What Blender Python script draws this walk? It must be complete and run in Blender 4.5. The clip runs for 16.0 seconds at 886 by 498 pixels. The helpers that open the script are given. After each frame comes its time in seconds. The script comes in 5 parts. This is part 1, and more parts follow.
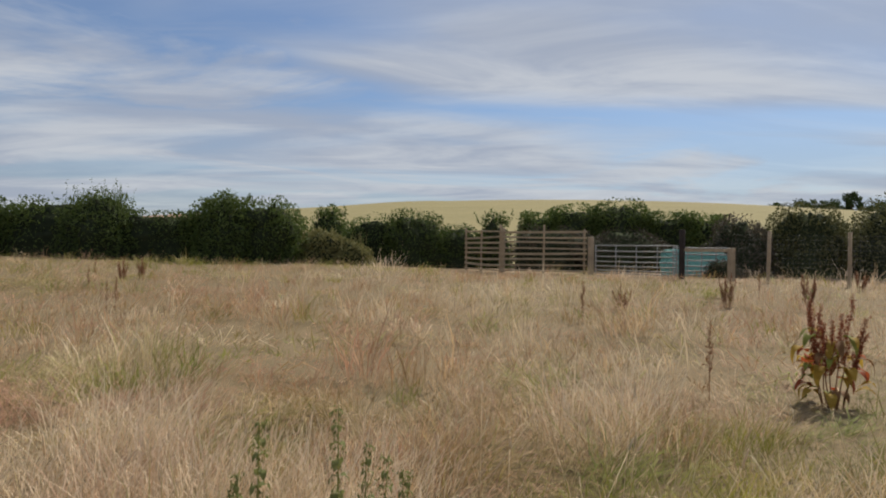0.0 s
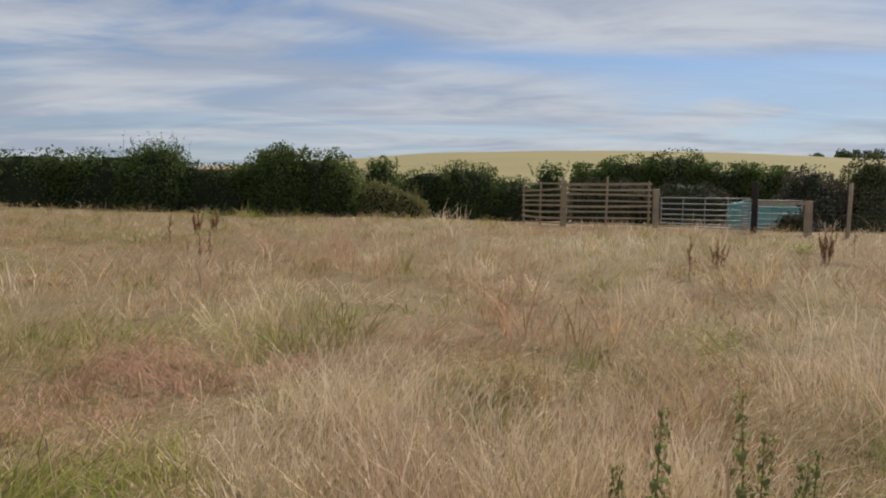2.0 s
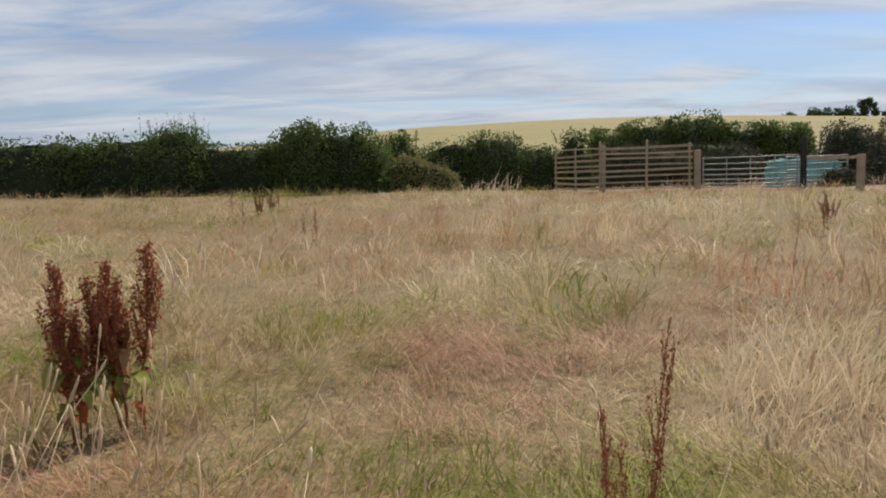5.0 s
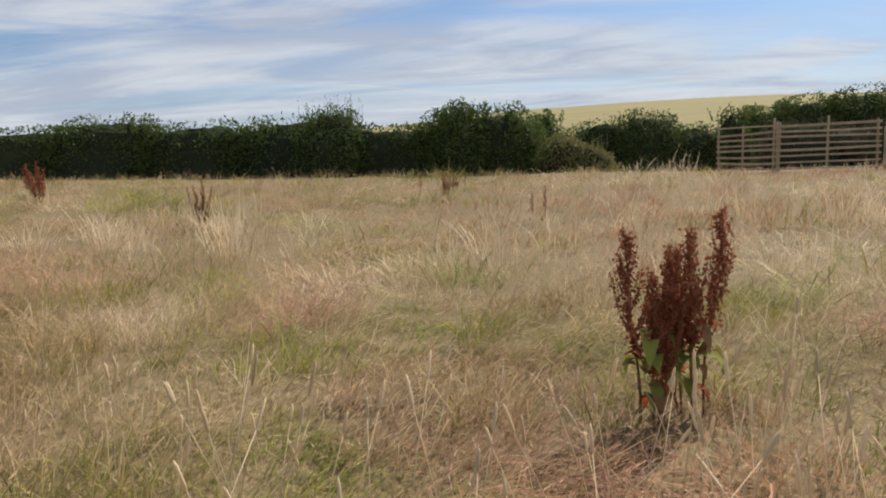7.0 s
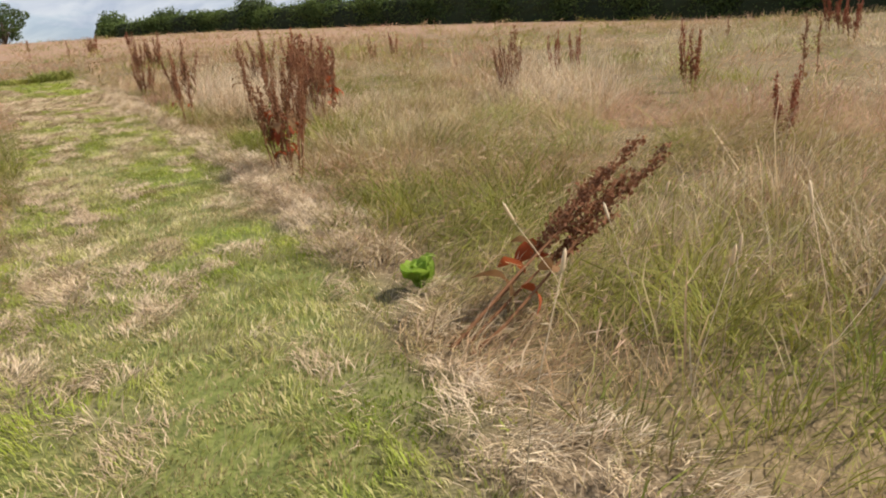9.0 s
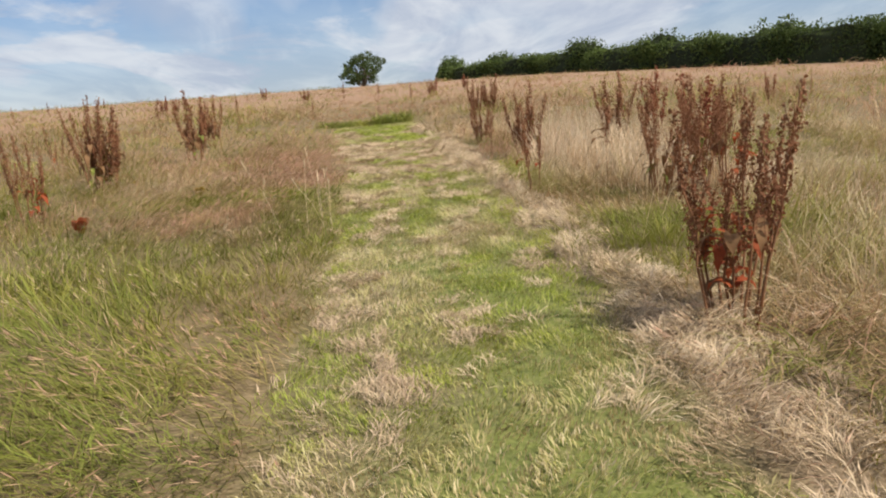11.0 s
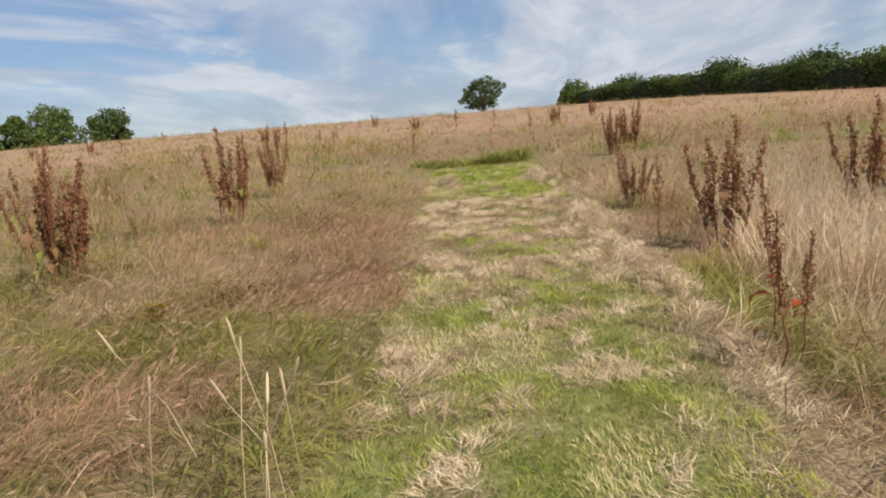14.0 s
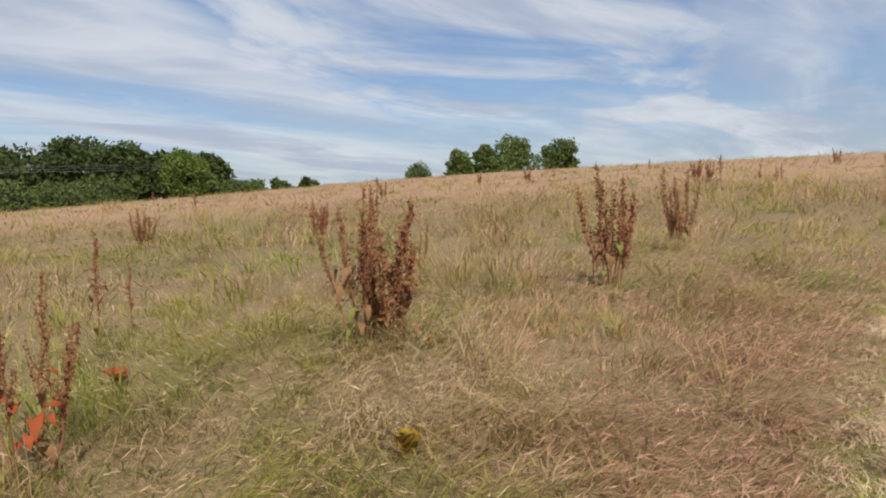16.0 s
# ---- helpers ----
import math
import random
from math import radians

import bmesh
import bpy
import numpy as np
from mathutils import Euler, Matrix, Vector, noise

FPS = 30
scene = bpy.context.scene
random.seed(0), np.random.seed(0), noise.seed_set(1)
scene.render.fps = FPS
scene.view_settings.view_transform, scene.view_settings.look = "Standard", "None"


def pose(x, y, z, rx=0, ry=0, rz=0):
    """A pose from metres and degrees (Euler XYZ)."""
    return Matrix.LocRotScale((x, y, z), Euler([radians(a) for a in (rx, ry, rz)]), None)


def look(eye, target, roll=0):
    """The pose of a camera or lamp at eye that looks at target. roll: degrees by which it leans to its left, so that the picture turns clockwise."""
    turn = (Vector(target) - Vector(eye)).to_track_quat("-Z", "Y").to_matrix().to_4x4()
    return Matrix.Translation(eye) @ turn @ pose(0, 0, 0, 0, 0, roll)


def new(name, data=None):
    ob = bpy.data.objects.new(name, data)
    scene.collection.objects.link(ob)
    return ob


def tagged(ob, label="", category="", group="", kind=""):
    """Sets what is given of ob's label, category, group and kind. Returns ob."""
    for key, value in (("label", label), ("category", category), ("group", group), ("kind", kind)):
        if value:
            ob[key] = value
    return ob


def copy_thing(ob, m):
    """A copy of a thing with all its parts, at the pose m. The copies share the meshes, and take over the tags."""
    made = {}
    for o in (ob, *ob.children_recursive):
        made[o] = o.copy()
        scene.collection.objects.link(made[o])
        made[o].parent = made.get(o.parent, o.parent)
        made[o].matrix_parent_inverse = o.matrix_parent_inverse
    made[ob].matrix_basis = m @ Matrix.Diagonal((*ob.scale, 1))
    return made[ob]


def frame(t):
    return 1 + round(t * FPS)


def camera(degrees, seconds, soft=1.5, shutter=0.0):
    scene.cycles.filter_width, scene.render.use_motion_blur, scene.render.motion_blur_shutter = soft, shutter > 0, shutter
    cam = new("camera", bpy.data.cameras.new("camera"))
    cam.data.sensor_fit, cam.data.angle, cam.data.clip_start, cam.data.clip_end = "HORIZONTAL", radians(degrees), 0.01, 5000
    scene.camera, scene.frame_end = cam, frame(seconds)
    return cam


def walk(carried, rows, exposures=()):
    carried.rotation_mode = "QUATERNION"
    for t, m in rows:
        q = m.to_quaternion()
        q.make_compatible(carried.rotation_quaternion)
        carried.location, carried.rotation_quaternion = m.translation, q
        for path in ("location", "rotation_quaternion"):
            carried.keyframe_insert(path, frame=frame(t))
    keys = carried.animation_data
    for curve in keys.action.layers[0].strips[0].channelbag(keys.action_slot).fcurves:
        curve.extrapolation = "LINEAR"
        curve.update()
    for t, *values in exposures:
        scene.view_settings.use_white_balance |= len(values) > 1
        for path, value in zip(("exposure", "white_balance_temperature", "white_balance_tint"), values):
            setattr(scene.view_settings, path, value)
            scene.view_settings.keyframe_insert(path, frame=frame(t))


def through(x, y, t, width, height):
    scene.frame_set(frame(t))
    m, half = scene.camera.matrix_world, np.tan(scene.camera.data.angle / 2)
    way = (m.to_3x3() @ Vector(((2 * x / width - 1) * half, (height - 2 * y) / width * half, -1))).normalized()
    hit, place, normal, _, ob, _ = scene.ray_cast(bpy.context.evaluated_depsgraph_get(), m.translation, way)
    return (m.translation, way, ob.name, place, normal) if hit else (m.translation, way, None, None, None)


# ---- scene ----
cam = camera(64.4, 16.0, soft=2.0)
PATH = [
    (0, (0.193, -0.209, 1.388), (0.19, 1.791, 1.386), 0.7),
    (0.5, (-0.133, -0.19, 1.387), (-0.139, 1.809, 1.331), 1.4),
    (1, (-0.454, -0.102, 1.389), (-0.512, 1.895, 1.295), 1.2),
    (1.5, (-0.794, 0.049, 1.407), (-0.887, 2.043, 1.288), 0.9),
    (2, (-1.126, 0.136, 1.408), (-1.204, 2.129, 1.268), 0.7),
    (2.5, (-1.458, 0.22, 1.396), (-1.499, 2.214, 1.248), 0.1),
    (3, (-1.852, 0.338, 1.378), (-1.853, 2.332, 1.229), -1.1),
    (5.5, (-4.29, 0.778, 1.273), (-4.308, 2.766, 1.056), -2.3),
    (6, (-4.872, 0.851, 1.317), (-4.982, 2.836, 1.102), -2.6),
    (6.5, (-5.491, 0.837, 1.294), (-5.675, 2.816, 1.072), -2.4),
    (7, (-6.096, 0.911, 1.242), (-6.372, 2.877, 0.996), -2.1),
    (7.5, (-6.781, 0.986, 1.267), (-7.265, 2.908, 0.996), -1.7),
    (8, (-7.558, 0.999, 1.273), (-8.633, 2.64, 0.882), -3.8),
    (8.5, (-8.294, 0.996, 1.237), (-9.827, 2.192, 0.77), -6.8),
    (9, (-9.059, 1.021, 1.182), (-10.734, 1.96, 0.625), -4.9),
    (9.5, (-9.74, 1.129, 1.201), (-11.538, 1.833, 0.678), -3.9),
    (10, (-10.443, 1.203, 1.233), (-12.355, 1.515, 0.736), -3.5),
    (12.5, (-13.869, 1.399, 1.383), (-15.833, 1.531, 1.032), -4.5),
    (13, (-14.495, 1.518, 1.415), (-16.452, 1.71, 1.048), -2.9),
    (13.5, (-15.13, 1.605, 1.452), (-17.086, 1.678, 1.04), -4.4),
    (14, (-15.753, 1.531, 1.562), (-17.726, 1.379, 1.267), -4.3),
    (14.5, (-16.326, 1.506, 1.606), (-18.242, 0.997, 1.34), -4.7),
    (15, (-16.882, 1.378, 1.617), (-18.705, 0.594, 1.365), -4.6),
    (15.5, (-17.41, 1.33, 1.655), (-19.119, 0.313, 1.444), -3.4),
    (16, (-17.923, 1.311, 1.701), (-19.484, 0.07, 1.551), -1.4),
]
walk(cam, [(t, look(eye, target, roll)) for t, eye, target, roll in PATH], [(0, -0.12), (3, -0.08), (5.5, 0.13), (7, 0.16), (9, 0.3), (16, 0.17)])

# ---- light ----
SUN_AZ, SUN_EL = radians(35), radians(48)   # clockwise from +y, above the horizon
world = bpy.data.worlds.new("world")
scene.world = world
world.use_nodes = True
W = world.node_tree
W.nodes.clear()


def wnode(kind):
    return W.nodes.new(kind)


def wmix():
    n = W.nodes.new("ShaderNodeMix")
    n.data_type = "RGBA"
    return n


def wrange():
    n = W.nodes.new("ShaderNodeMapRange")
    n.interpolation_type = "SMOOTHSTEP"
    return n


def wmath(op, a, b=None):
    n = wnode("ShaderNodeMath")
    n.operation = op
    for i, v in enumerate((a, b)):
        if v is None:
            continue
        if isinstance(v, (int, float)):
            n.inputs[i].default_value = v
        else:
            W.links.new(v, n.inputs[i])
    return n.outputs[0]


sky = wnode("ShaderNodeTexSky")
sky.sky_type, sky.sun_disc, sky.sun_elevation, sky.sun_rotation = "NISHITA", False, SUN_EL, SUN_AZ
sky.altitude, sky.air_density, sky.dust_density, sky.ozone_density = 50.0, 1.0, 1.0, 1.6
tc = wnode("ShaderNodeTexCoord")
sep = wnode("ShaderNodeSeparateXYZ")
W.links.new(tc.outputs["Generated"], sep.inputs[0])
zz = wmath("ADD", wmath("MAXIMUM", sep.outputs[2], 0.0), 0.11)
flat = wnode("ShaderNodeCombineXYZ")
W.links.new(wmath("DIVIDE", sep.outputs[0], zz), flat.inputs[0])
W.links.new(wmath("DIVIDE", sep.outputs[1], zz), flat.inputs[1])


def cloud(scale, stretch, turn, detail, lo, hi, rough=0.55, shift=0.0, distortion=0.6):
    m = wnode("ShaderNodeMapping")
    m.inputs["Rotation"].default_value = (0, 0, radians(turn))
    m.inputs["Scale"].default_value = (scale * stretch, scale, 1)
    m.inputs["Location"].default_value = (shift, shift * 0.7, 0)
    W.links.new(flat.outputs[0], m.inputs[0])
    n = wnode("ShaderNodeTexNoise")
    n.inputs["Scale"].default_value, n.inputs["Detail"].default_value = 1.0, detail
    n.inputs["Roughness"].default_value, n.inputs["Distortion"].default_value = rough, distortion
    W.links.new(m.outputs[0], n.inputs["Vector"])
    r = wrange()
    r.inputs["From Min"].default_value, r.inputs["From Max"].default_value = lo, hi
    W.links.new(n.outputs[0], r.inputs["Value"])
    return r.outputs[0]


streak = cloud(0.75, 0.30, 14, 5, 0.39, 0.60, 0.45)          # long bands of thin cloud
wisps = cloud(2.6, 0.3, 24, 8, 0.46, 0.76, 0.65, 3.1)    # finer combed wisps
bank = cloud(0.55, 0.7, -20, 7, 0.44, 0.61, 0.6, 7.7, 1.0)   # broad soft masses
haze = wrange()
haze.inputs["From Min"].default_value, haze.inputs["From Max"].default_value = 0.22, 0.0
W.links.new(sep.outputs[2], haze.inputs["Value"])
cover = wmath("MAXIMUM", wmath("MULTIPLY", streak, 0.92), wmath("MULTIPLY", wisps, 0.45))
cover = wmath("MAXIMUM", cover, wmath("MULTIPLY", bank, 0.9))
cover = wmath("MAXIMUM", cover, wmath("MULTIPLY", haze.outputs[0], 0.7))
shade = cloud(1.7, 0.4, 10, 6, 0.36, 0.66, 0.6, 12.0)
ctint = wmix()
ctint.inputs[6].default_value, ctint.inputs[7].default_value = (4.7, 5.25, 6.4, 1), (7.2, 7.5, 8.0, 1)
W.links.new(shade, ctint.inputs[0])
deep = wmix()
deep.blend_type = "MULTIPLY"
deep.inputs[0].default_value, deep.inputs[7].default_value = 1.0, (0.76, 0.90, 1.09, 1)
W.links.new(sky.outputs[0], deep.inputs[6])
both = wmix()
W.links.new(cover, both.inputs[0])
W.links.new(deep.outputs[2], both.inputs[6])
W.links.new(ctint.outputs[2], both.inputs[7])
back = wnode("ShaderNodeBackground")
back.inputs["Strength"].default_value = 0.085
W.links.new(both.outputs[2], back.inputs[0])
W.links.new(back.outputs[0], wnode("ShaderNodeOutputWorld").inputs[0])

sun = new("sun", bpy.data.lights.new("sun", "SUN"))
sun.data.energy, sun.data.angle, sun.data.color = 5.0, radians(1.0), (1.0, 0.93, 0.82)
d = Vector((math.sin(SUN_AZ) * math.cos(SUN_EL), math.cos(SUN_AZ) * math.cos(SUN_EL), math.sin(SUN_EL)))
sun.matrix_world = look(d * 100, (0, 0, 0))


# ---- materials ----
class Mat:
    """A node material under construction."""

    def __init__(self, name, rough=0.85, metal=0.0):
        self.m = bpy.data.materials.new(name)
        self.m.use_nodes = True
        self.t = self.m.node_tree
        self.b = self.t.nodes["Principled BSDF"]
        self.b.inputs["Roughness"].default_value, self.b.inputs["Metallic"].default_value = rough, metal
        self.b.inputs["Specular IOR Level"].default_value = 0.25

    def node(self, kind):
        return self.t.nodes.new(kind)

    def wire(self, a, b):
        self.t.links.new(a, b)

    def noise(self, scale, detail=4, stretch=(1, 1, 1), coord="Object", rough=0.6):
        c = self.node("ShaderNodeTexCoord")
        mp = self.node("ShaderNodeMapping")
        mp.inputs["Scale"].default_value = stretch
        self.wire(c.outputs[coord], mp.inputs[0])
        n = self.node("ShaderNodeTexNoise")
        n.inputs["Scale"].default_value, n.inputs["Detail"].default_value, n.inputs["Roughness"].default_value = scale, detail, rough
        self.wire(mp.outputs[0], n.inputs["Vector"])
        return n.outputs[0]

    def ramp(self, fac, *stops):
        r = self.node("ShaderNodeValToRGB")
        while len(r.color_ramp.elements) < len(stops):
            r.color_ramp.elements.new(0.5)
        for e, (p, c) in zip(r.color_ramp.elements, stops):
            e.position, e.color = p, (*c, 1)
        self.wire(fac, r.inputs[0])
        return r.outputs[0]

    def mix(self, fac, a, b, blend="MIX"):
        n = self.node("ShaderNodeMix")
        n.data_type, n.blend_type = "RGBA", blend
        for i, v in ((0, fac), (6, a), (7, b)):
            if isinstance(v, (int, float)):
                n.inputs[i].default_value = v
            elif isinstance(v, tuple):
                n.inputs[i].default_value = (*v, 1)
            else:
                self.wire(v, n.inputs[i])
        return n.outputs[2]

    def attr(self, name):
        n = self.node("ShaderNodeAttribute")
        n.attribute_name = name
        return n.outputs["Fac"]

    def island(self):
        return self.node("ShaderNodeNewGeometry").outputs["Random Per Island"]

    def random(self):
        return self.node("ShaderNodeObjectInfo").outputs["Random"]

    def bump(self, fac, strength=0.4, distance=0.01):
        n = self.node("ShaderNodeBump")
        n.inputs["Strength"].default_value, n.inputs["Distance"].default_value = strength, distance
        self.wire(fac, n.inputs["Height"])
        self.wire(n.outputs[0], self.b.inputs["Normal"])

    def colour(self, out):
        self.wire(out, self.b.inputs["Base Color"])
        return self

    def leafy(self, out, through=0.35):
        """Thin leaf: part of the light passes through."""
        self.colour(out)
        tr = self.node("ShaderNodeBsdfTranslucent")
        self.wire(out, tr.inputs[0])
        mx = self.node("ShaderNodeMixShader")
        mx.inputs[0].default_value = through
        self.wire(self.b.outputs[0], mx.inputs[1])
        self.wire(tr.outputs[0], mx.inputs[2])
        self.wire(mx.outputs[0], self.t.nodes["Material Output"].inputs[0])
        return self


def ground_material():
    k = Mat("field_ground", 0.95)
    n1, n2, n3 = k.noise(0.9, 5), k.noise(14, 6), k.noise(60, 4)
    soil = k.ramp(n1, (0.3, (0.085, 0.07, 0.026)), (0.5, (0.15, 0.105, 0.048)), (0.7, (0.20, 0.13, 0.07)))
    litter = k.noise(75, 5, (1.0, 0.35, 1.0))
    soil = k.mix(0.5, soil, k.ramp(litter, (0.36, (0.05, 0.045, 0.018)), (0.5, (0.19, 0.135, 0.066)), (0.64, (0.42, 0.31, 0.18))))
    soil = k.mix(0.35, soil, k.ramp(n2, (0.3, (0.045, 0.038, 0.017)), (0.7, (0.32, 0.235, 0.135))))
    sward = k.ramp(n2, (0.3, (0.06, 0.08, 0.014)), (0.55, (0.16, 0.185, 0.036)), (0.75, (0.32, 0.26, 0.12)))
    sward = k.mix(0.4, sward, k.ramp(n3, (0.35, (0.04, 0.05, 0.014)), (0.65, (0.24, 0.23, 0.09))))
    crop = k.ramp(k.noise(0.05, 6, (1, 3.0, 1)), (0.3, (0.20, 0.175, 0.072)), (0.7, (0.27, 0.225, 0.10)))
    crop = k.mix(0.35, crop, k.ramp(n1, (0.3, (0.21, 0.18, 0.078)), (0.7, (0.31, 0.255, 0.125))))
    far = k.ramp(k.noise(0.25, 6), (0.3, (0.24, 0.14, 0.088)), (0.5, (0.30, 0.19, 0.12)), (0.7, (0.26, 0.175, 0.09)))
    hay = k.ramp(n3, (0.3, (0.07, 0.05, 0.028)), (0.5, (0.20, 0.145, 0.09)), (0.7, (0.36, 0.27, 0.175)))
    c = k.mix(k.attr("mown"), soil, sward)
    c = k.mix(k.attr("hay"), c, hay)
    c = k.mix(k.attr("distant"), c, far)
    c = k.mix(k.attr("crop"), c, crop)
    k.bump(n2, 0.6, 0.03)
    return k.colour(c).m


def grass_material(name, straw, pink, green, through=0.3):
    k = Mat(name, 0.7)
    r = k.island()
    pale = (0.80, 0.66, 0.48)
    tone = k.attr("tone")
    s = k.ramp(r, (0.0, tuple(v * 0.42 for v in straw)), (0.45, straw), (0.72, tuple(v * 1.2 for v in straw)), (1.0, pale))
    s = k.mix(k.ramp(tone, (0.0, (0.75, 0.75, 0.75)), (0.42, (0, 0, 0))), s, (0.26, 0.155, 0.07))
    s = k.mix(k.ramp(tone, (0.6, (0, 0, 0)), (1.0, (0.85, 0.85, 0.85))), s, pale)
    p = k.mix(r, tuple(v * 0.7 for v in pink), tuple(v * 1.3 for v in pink))
    g = k.mix(r, tuple(v * 0.6 for v in green), tuple(v * 1.4 for v in green))
    g = k.mix(k.ramp(tone, (0.1, (0, 0, 0)), (0.9, (0.55, 0.55, 0.55))), g, (green[0] * 1.9, green[1] * 1.45, green[2] * 1.5))
    c = k.mix(k.attr("pink"), s, p)
    c = k.mix(k.attr("green"), c, g)
    return k.leafy(c, through).m


def leaf_material(name, dark, light, through=0.3, scale=0.6):
    k = Mat(name, 0.75)
    c = k.mix(k.island(), dark, light)
    c = k.mix(k.noise(scale, 3), c, tuple(v * 0.55 for v in light), "MIX")
    return k.leafy(k.mix(0.35, c, k.mix(k.random(), dark, light)), through).m


def wood_material(name, dark, light, along=(1, 1, 1)):
    k = Mat(name, 0.85)
    n = k.noise(9, 6, along)
    c = k.ramp(n, (0.3, dark), (0.7, light))
    c = k.mix(0.5, c, k.mix(k.random(), dark, light))
    c = k.mix(0.35, c, k.ramp(k.noise(2.2, 5), (0.35, tuple(v * 0.5 for v in dark)), (0.65, light)))
    k.bump(n, 0.5, 0.006)
    return k.colour(c).m


def steel_material(name, base, rust):
    k = Mat(name, 0.6, 0.45)
    n = k.noise(7, 6)
    c = k.mix(k.ramp(n, (0.52, (0, 0, 0)), (0.7, (1, 1, 1))), base, rust)
    k.bump(k.noise(40, 3), 0.2, 0.002)
    return k.colour(c).m


def tarp_material():
    k = Mat("tarpaulin", 0.45)
    c = k.ramp(k.noise(1.8, 5), (0.3, (0.12, 0.33, 0.29)), (0.7, (0.21, 0.46, 0.40)))
    c = k.mix(0.25, c, k.ramp(k.noise(16, 4), (0.4, (0.06, 0.24, 0.23)), (0.6, (0.28, 0.58, 0.52))))
    k.bump(k.noise(5, 5), 0.5, 0.03)
    return k.colour(c).m


def plain_material(name, a, b, scale=8, rough=0.8):
    k = Mat(name, rough)
    return k.colour(k.mix(0.5, k.ramp(k.noise(scale, 5), (0.3, a), (0.7, b)), k.mix(k.random(), a, b))).m


GROUND = ground_material()
GRASS = grass_material("dry_grass", (0.63, 0.435, 0.255), (0.47, 0.255, 0.172), (0.20, 0.222, 0.042), 0.33)
SEEDS = grass_material("grass_panicle", (0.68, 0.50, 0.31), (0.53, 0.30, 0.215), (0.38, 0.34, 0.14), 0.28)
SWARD = grass_material("mown_grass", (0.58, 0.48, 0.24), (0.52, 0.41, 0.23), (0.25, 0.32, 0.045), 0.4)
THATCH = grass_material("cut_hay", (0.67, 0.52, 0.345), (0.48, 0.35, 0.24), (0.40, 0.36, 0.15), 0.2)
DOCK_STEM = plain_material("dock_stem", (0.16, 0.07, 0.03), (0.27, 0.13, 0.065), 20)
DOCK_SEED = leaf_material("dock_seed", (0.19, 0.048, 0.025), (0.38, 0.115, 0.055), 0.3, 5)
DOCK_SEED_PALE = leaf_material("dock_seed_pale", (0.17, 0.065, 0.03), (0.34, 0.145, 0.07), 0.22, 5)
DOCK_LEAF_GREEN = leaf_material("dock_leaf_green", (0.14, 0.17, 0.03), (0.32, 0.33, 0.07), 0.35, 6)
DOCK_LEAF_YELLOW = leaf_material("dock_leaf_yellow", (0.34, 0.22, 0.03), (0.52, 0.34, 0.06), 0.4, 6)
DOCK_LEAF_RED = leaf_material("dock_leaf_red", (0.30, 0.05, 0.022), (0.48, 0.13, 0.045), 0.4, 6)
DOCK_LEAF_DRY = leaf_material("dock_leaf_dry", (0.19, 0.095, 0.04), (0.33, 0.185, 0.085), 0.3, 6)
NETTLE = leaf_material("nettle_leaf", (0.12, 0.15, 0.04), (0.27, 0.28, 0.10), 0.4, 6)
HEDGE = leaf_material("hedge_leaf", (0.046, 0.074, 0.020), (0.14, 0.19, 0.046), 0.3, 0.5)
HEDGE_PALE = leaf_material("shrub_leaf_pale", (0.075, 0.085, 0.03), (0.17, 0.165, 0.065), 0.25, 0.5)
GAP_SCRUB = leaf_material("gap_scrub_leaf", (0.15, 0.15, 0.05), (0.31, 0.285, 0.115), 0.3, 0.5)
SCRUB = leaf_material("bramble_leaf", (0.05, 0.045, 0.032), (0.13, 0.11, 0.075), 0.2, 0.6)
TREE = leaf_material("tree_leaf", (0.028, 0.050, 0.015), (0.085, 0.12, 0.032), 0.22, 0.35)
MAPLE = leaf_material("maple_leaf", (0.065, 0.11, 0.022), (0.17, 0.24, 0.05), 0.3, 0.4)
# near-black for the bush cores: shade behind the leaves, put into the colour
INNER_SHADE = plain_material("inner_shade", (0.014, 0.020, 0.009), (0.040, 0.050, 0.020), 5, 0.95)
BARK = plain_material("bark", (0.06, 0.045, 0.03), (0.14, 0.11, 0.08), 6, 0.95)
SLAT = wood_material("weathered_slat", (0.27, 0.21, 0.135), (0.50, 0.40, 0.27))
POST = wood_material("weathered_post", (0.26, 0.20, 0.13), (0.46, 0.37, 0.26), (2, 2, 0.3))
DARKPOST = wood_material("tarred_post", (0.018, 0.014, 0.012), (0.06, 0.046, 0.038), (2, 2, 0.3))
STEEL = steel_material("galvanised_steel", (0.30, 0.30, 0.29), (0.28, 0.2, 0.13))
WIRE = steel_material("fence_wire", (0.13, 0.13, 0.13), (0.09, 0.07, 0.05))
TARP = tarp_material()


# ---- terrain ----
def smooth(v, a, b):
    s = np.clip((np.asarray(v, float) - a) / (b - a), 0, 1)
    return s * s * (3 - 2 * s)


LATTICE = np.random.RandomState(7).rand(8, 128, 128)


def field(x, y, scale, layer=0):
    """Smooth random field, 0 to 1, with features of about scale metres."""
    u, v = np.asarray(x, float) / scale + 1000.3, np.asarray(y, float) / scale + 1000.7
    i, j = np.floor(u).astype(int), np.floor(v).astype(int)
    a, b = u - i, v - j
    a, b = a * a * (3 - 2 * a), b * b * (3 - 2 * b)
    L = LATTICE[layer]
    g = lambda p, q: L[p % 128, q % 128]  # noqa: E731
    return (g(i, j) * (1 - a) + g(i + 1, j) * a) * (1 - b) + (g(i, j + 1) * (1 - a) + g(i + 1, j + 1) * a) * b


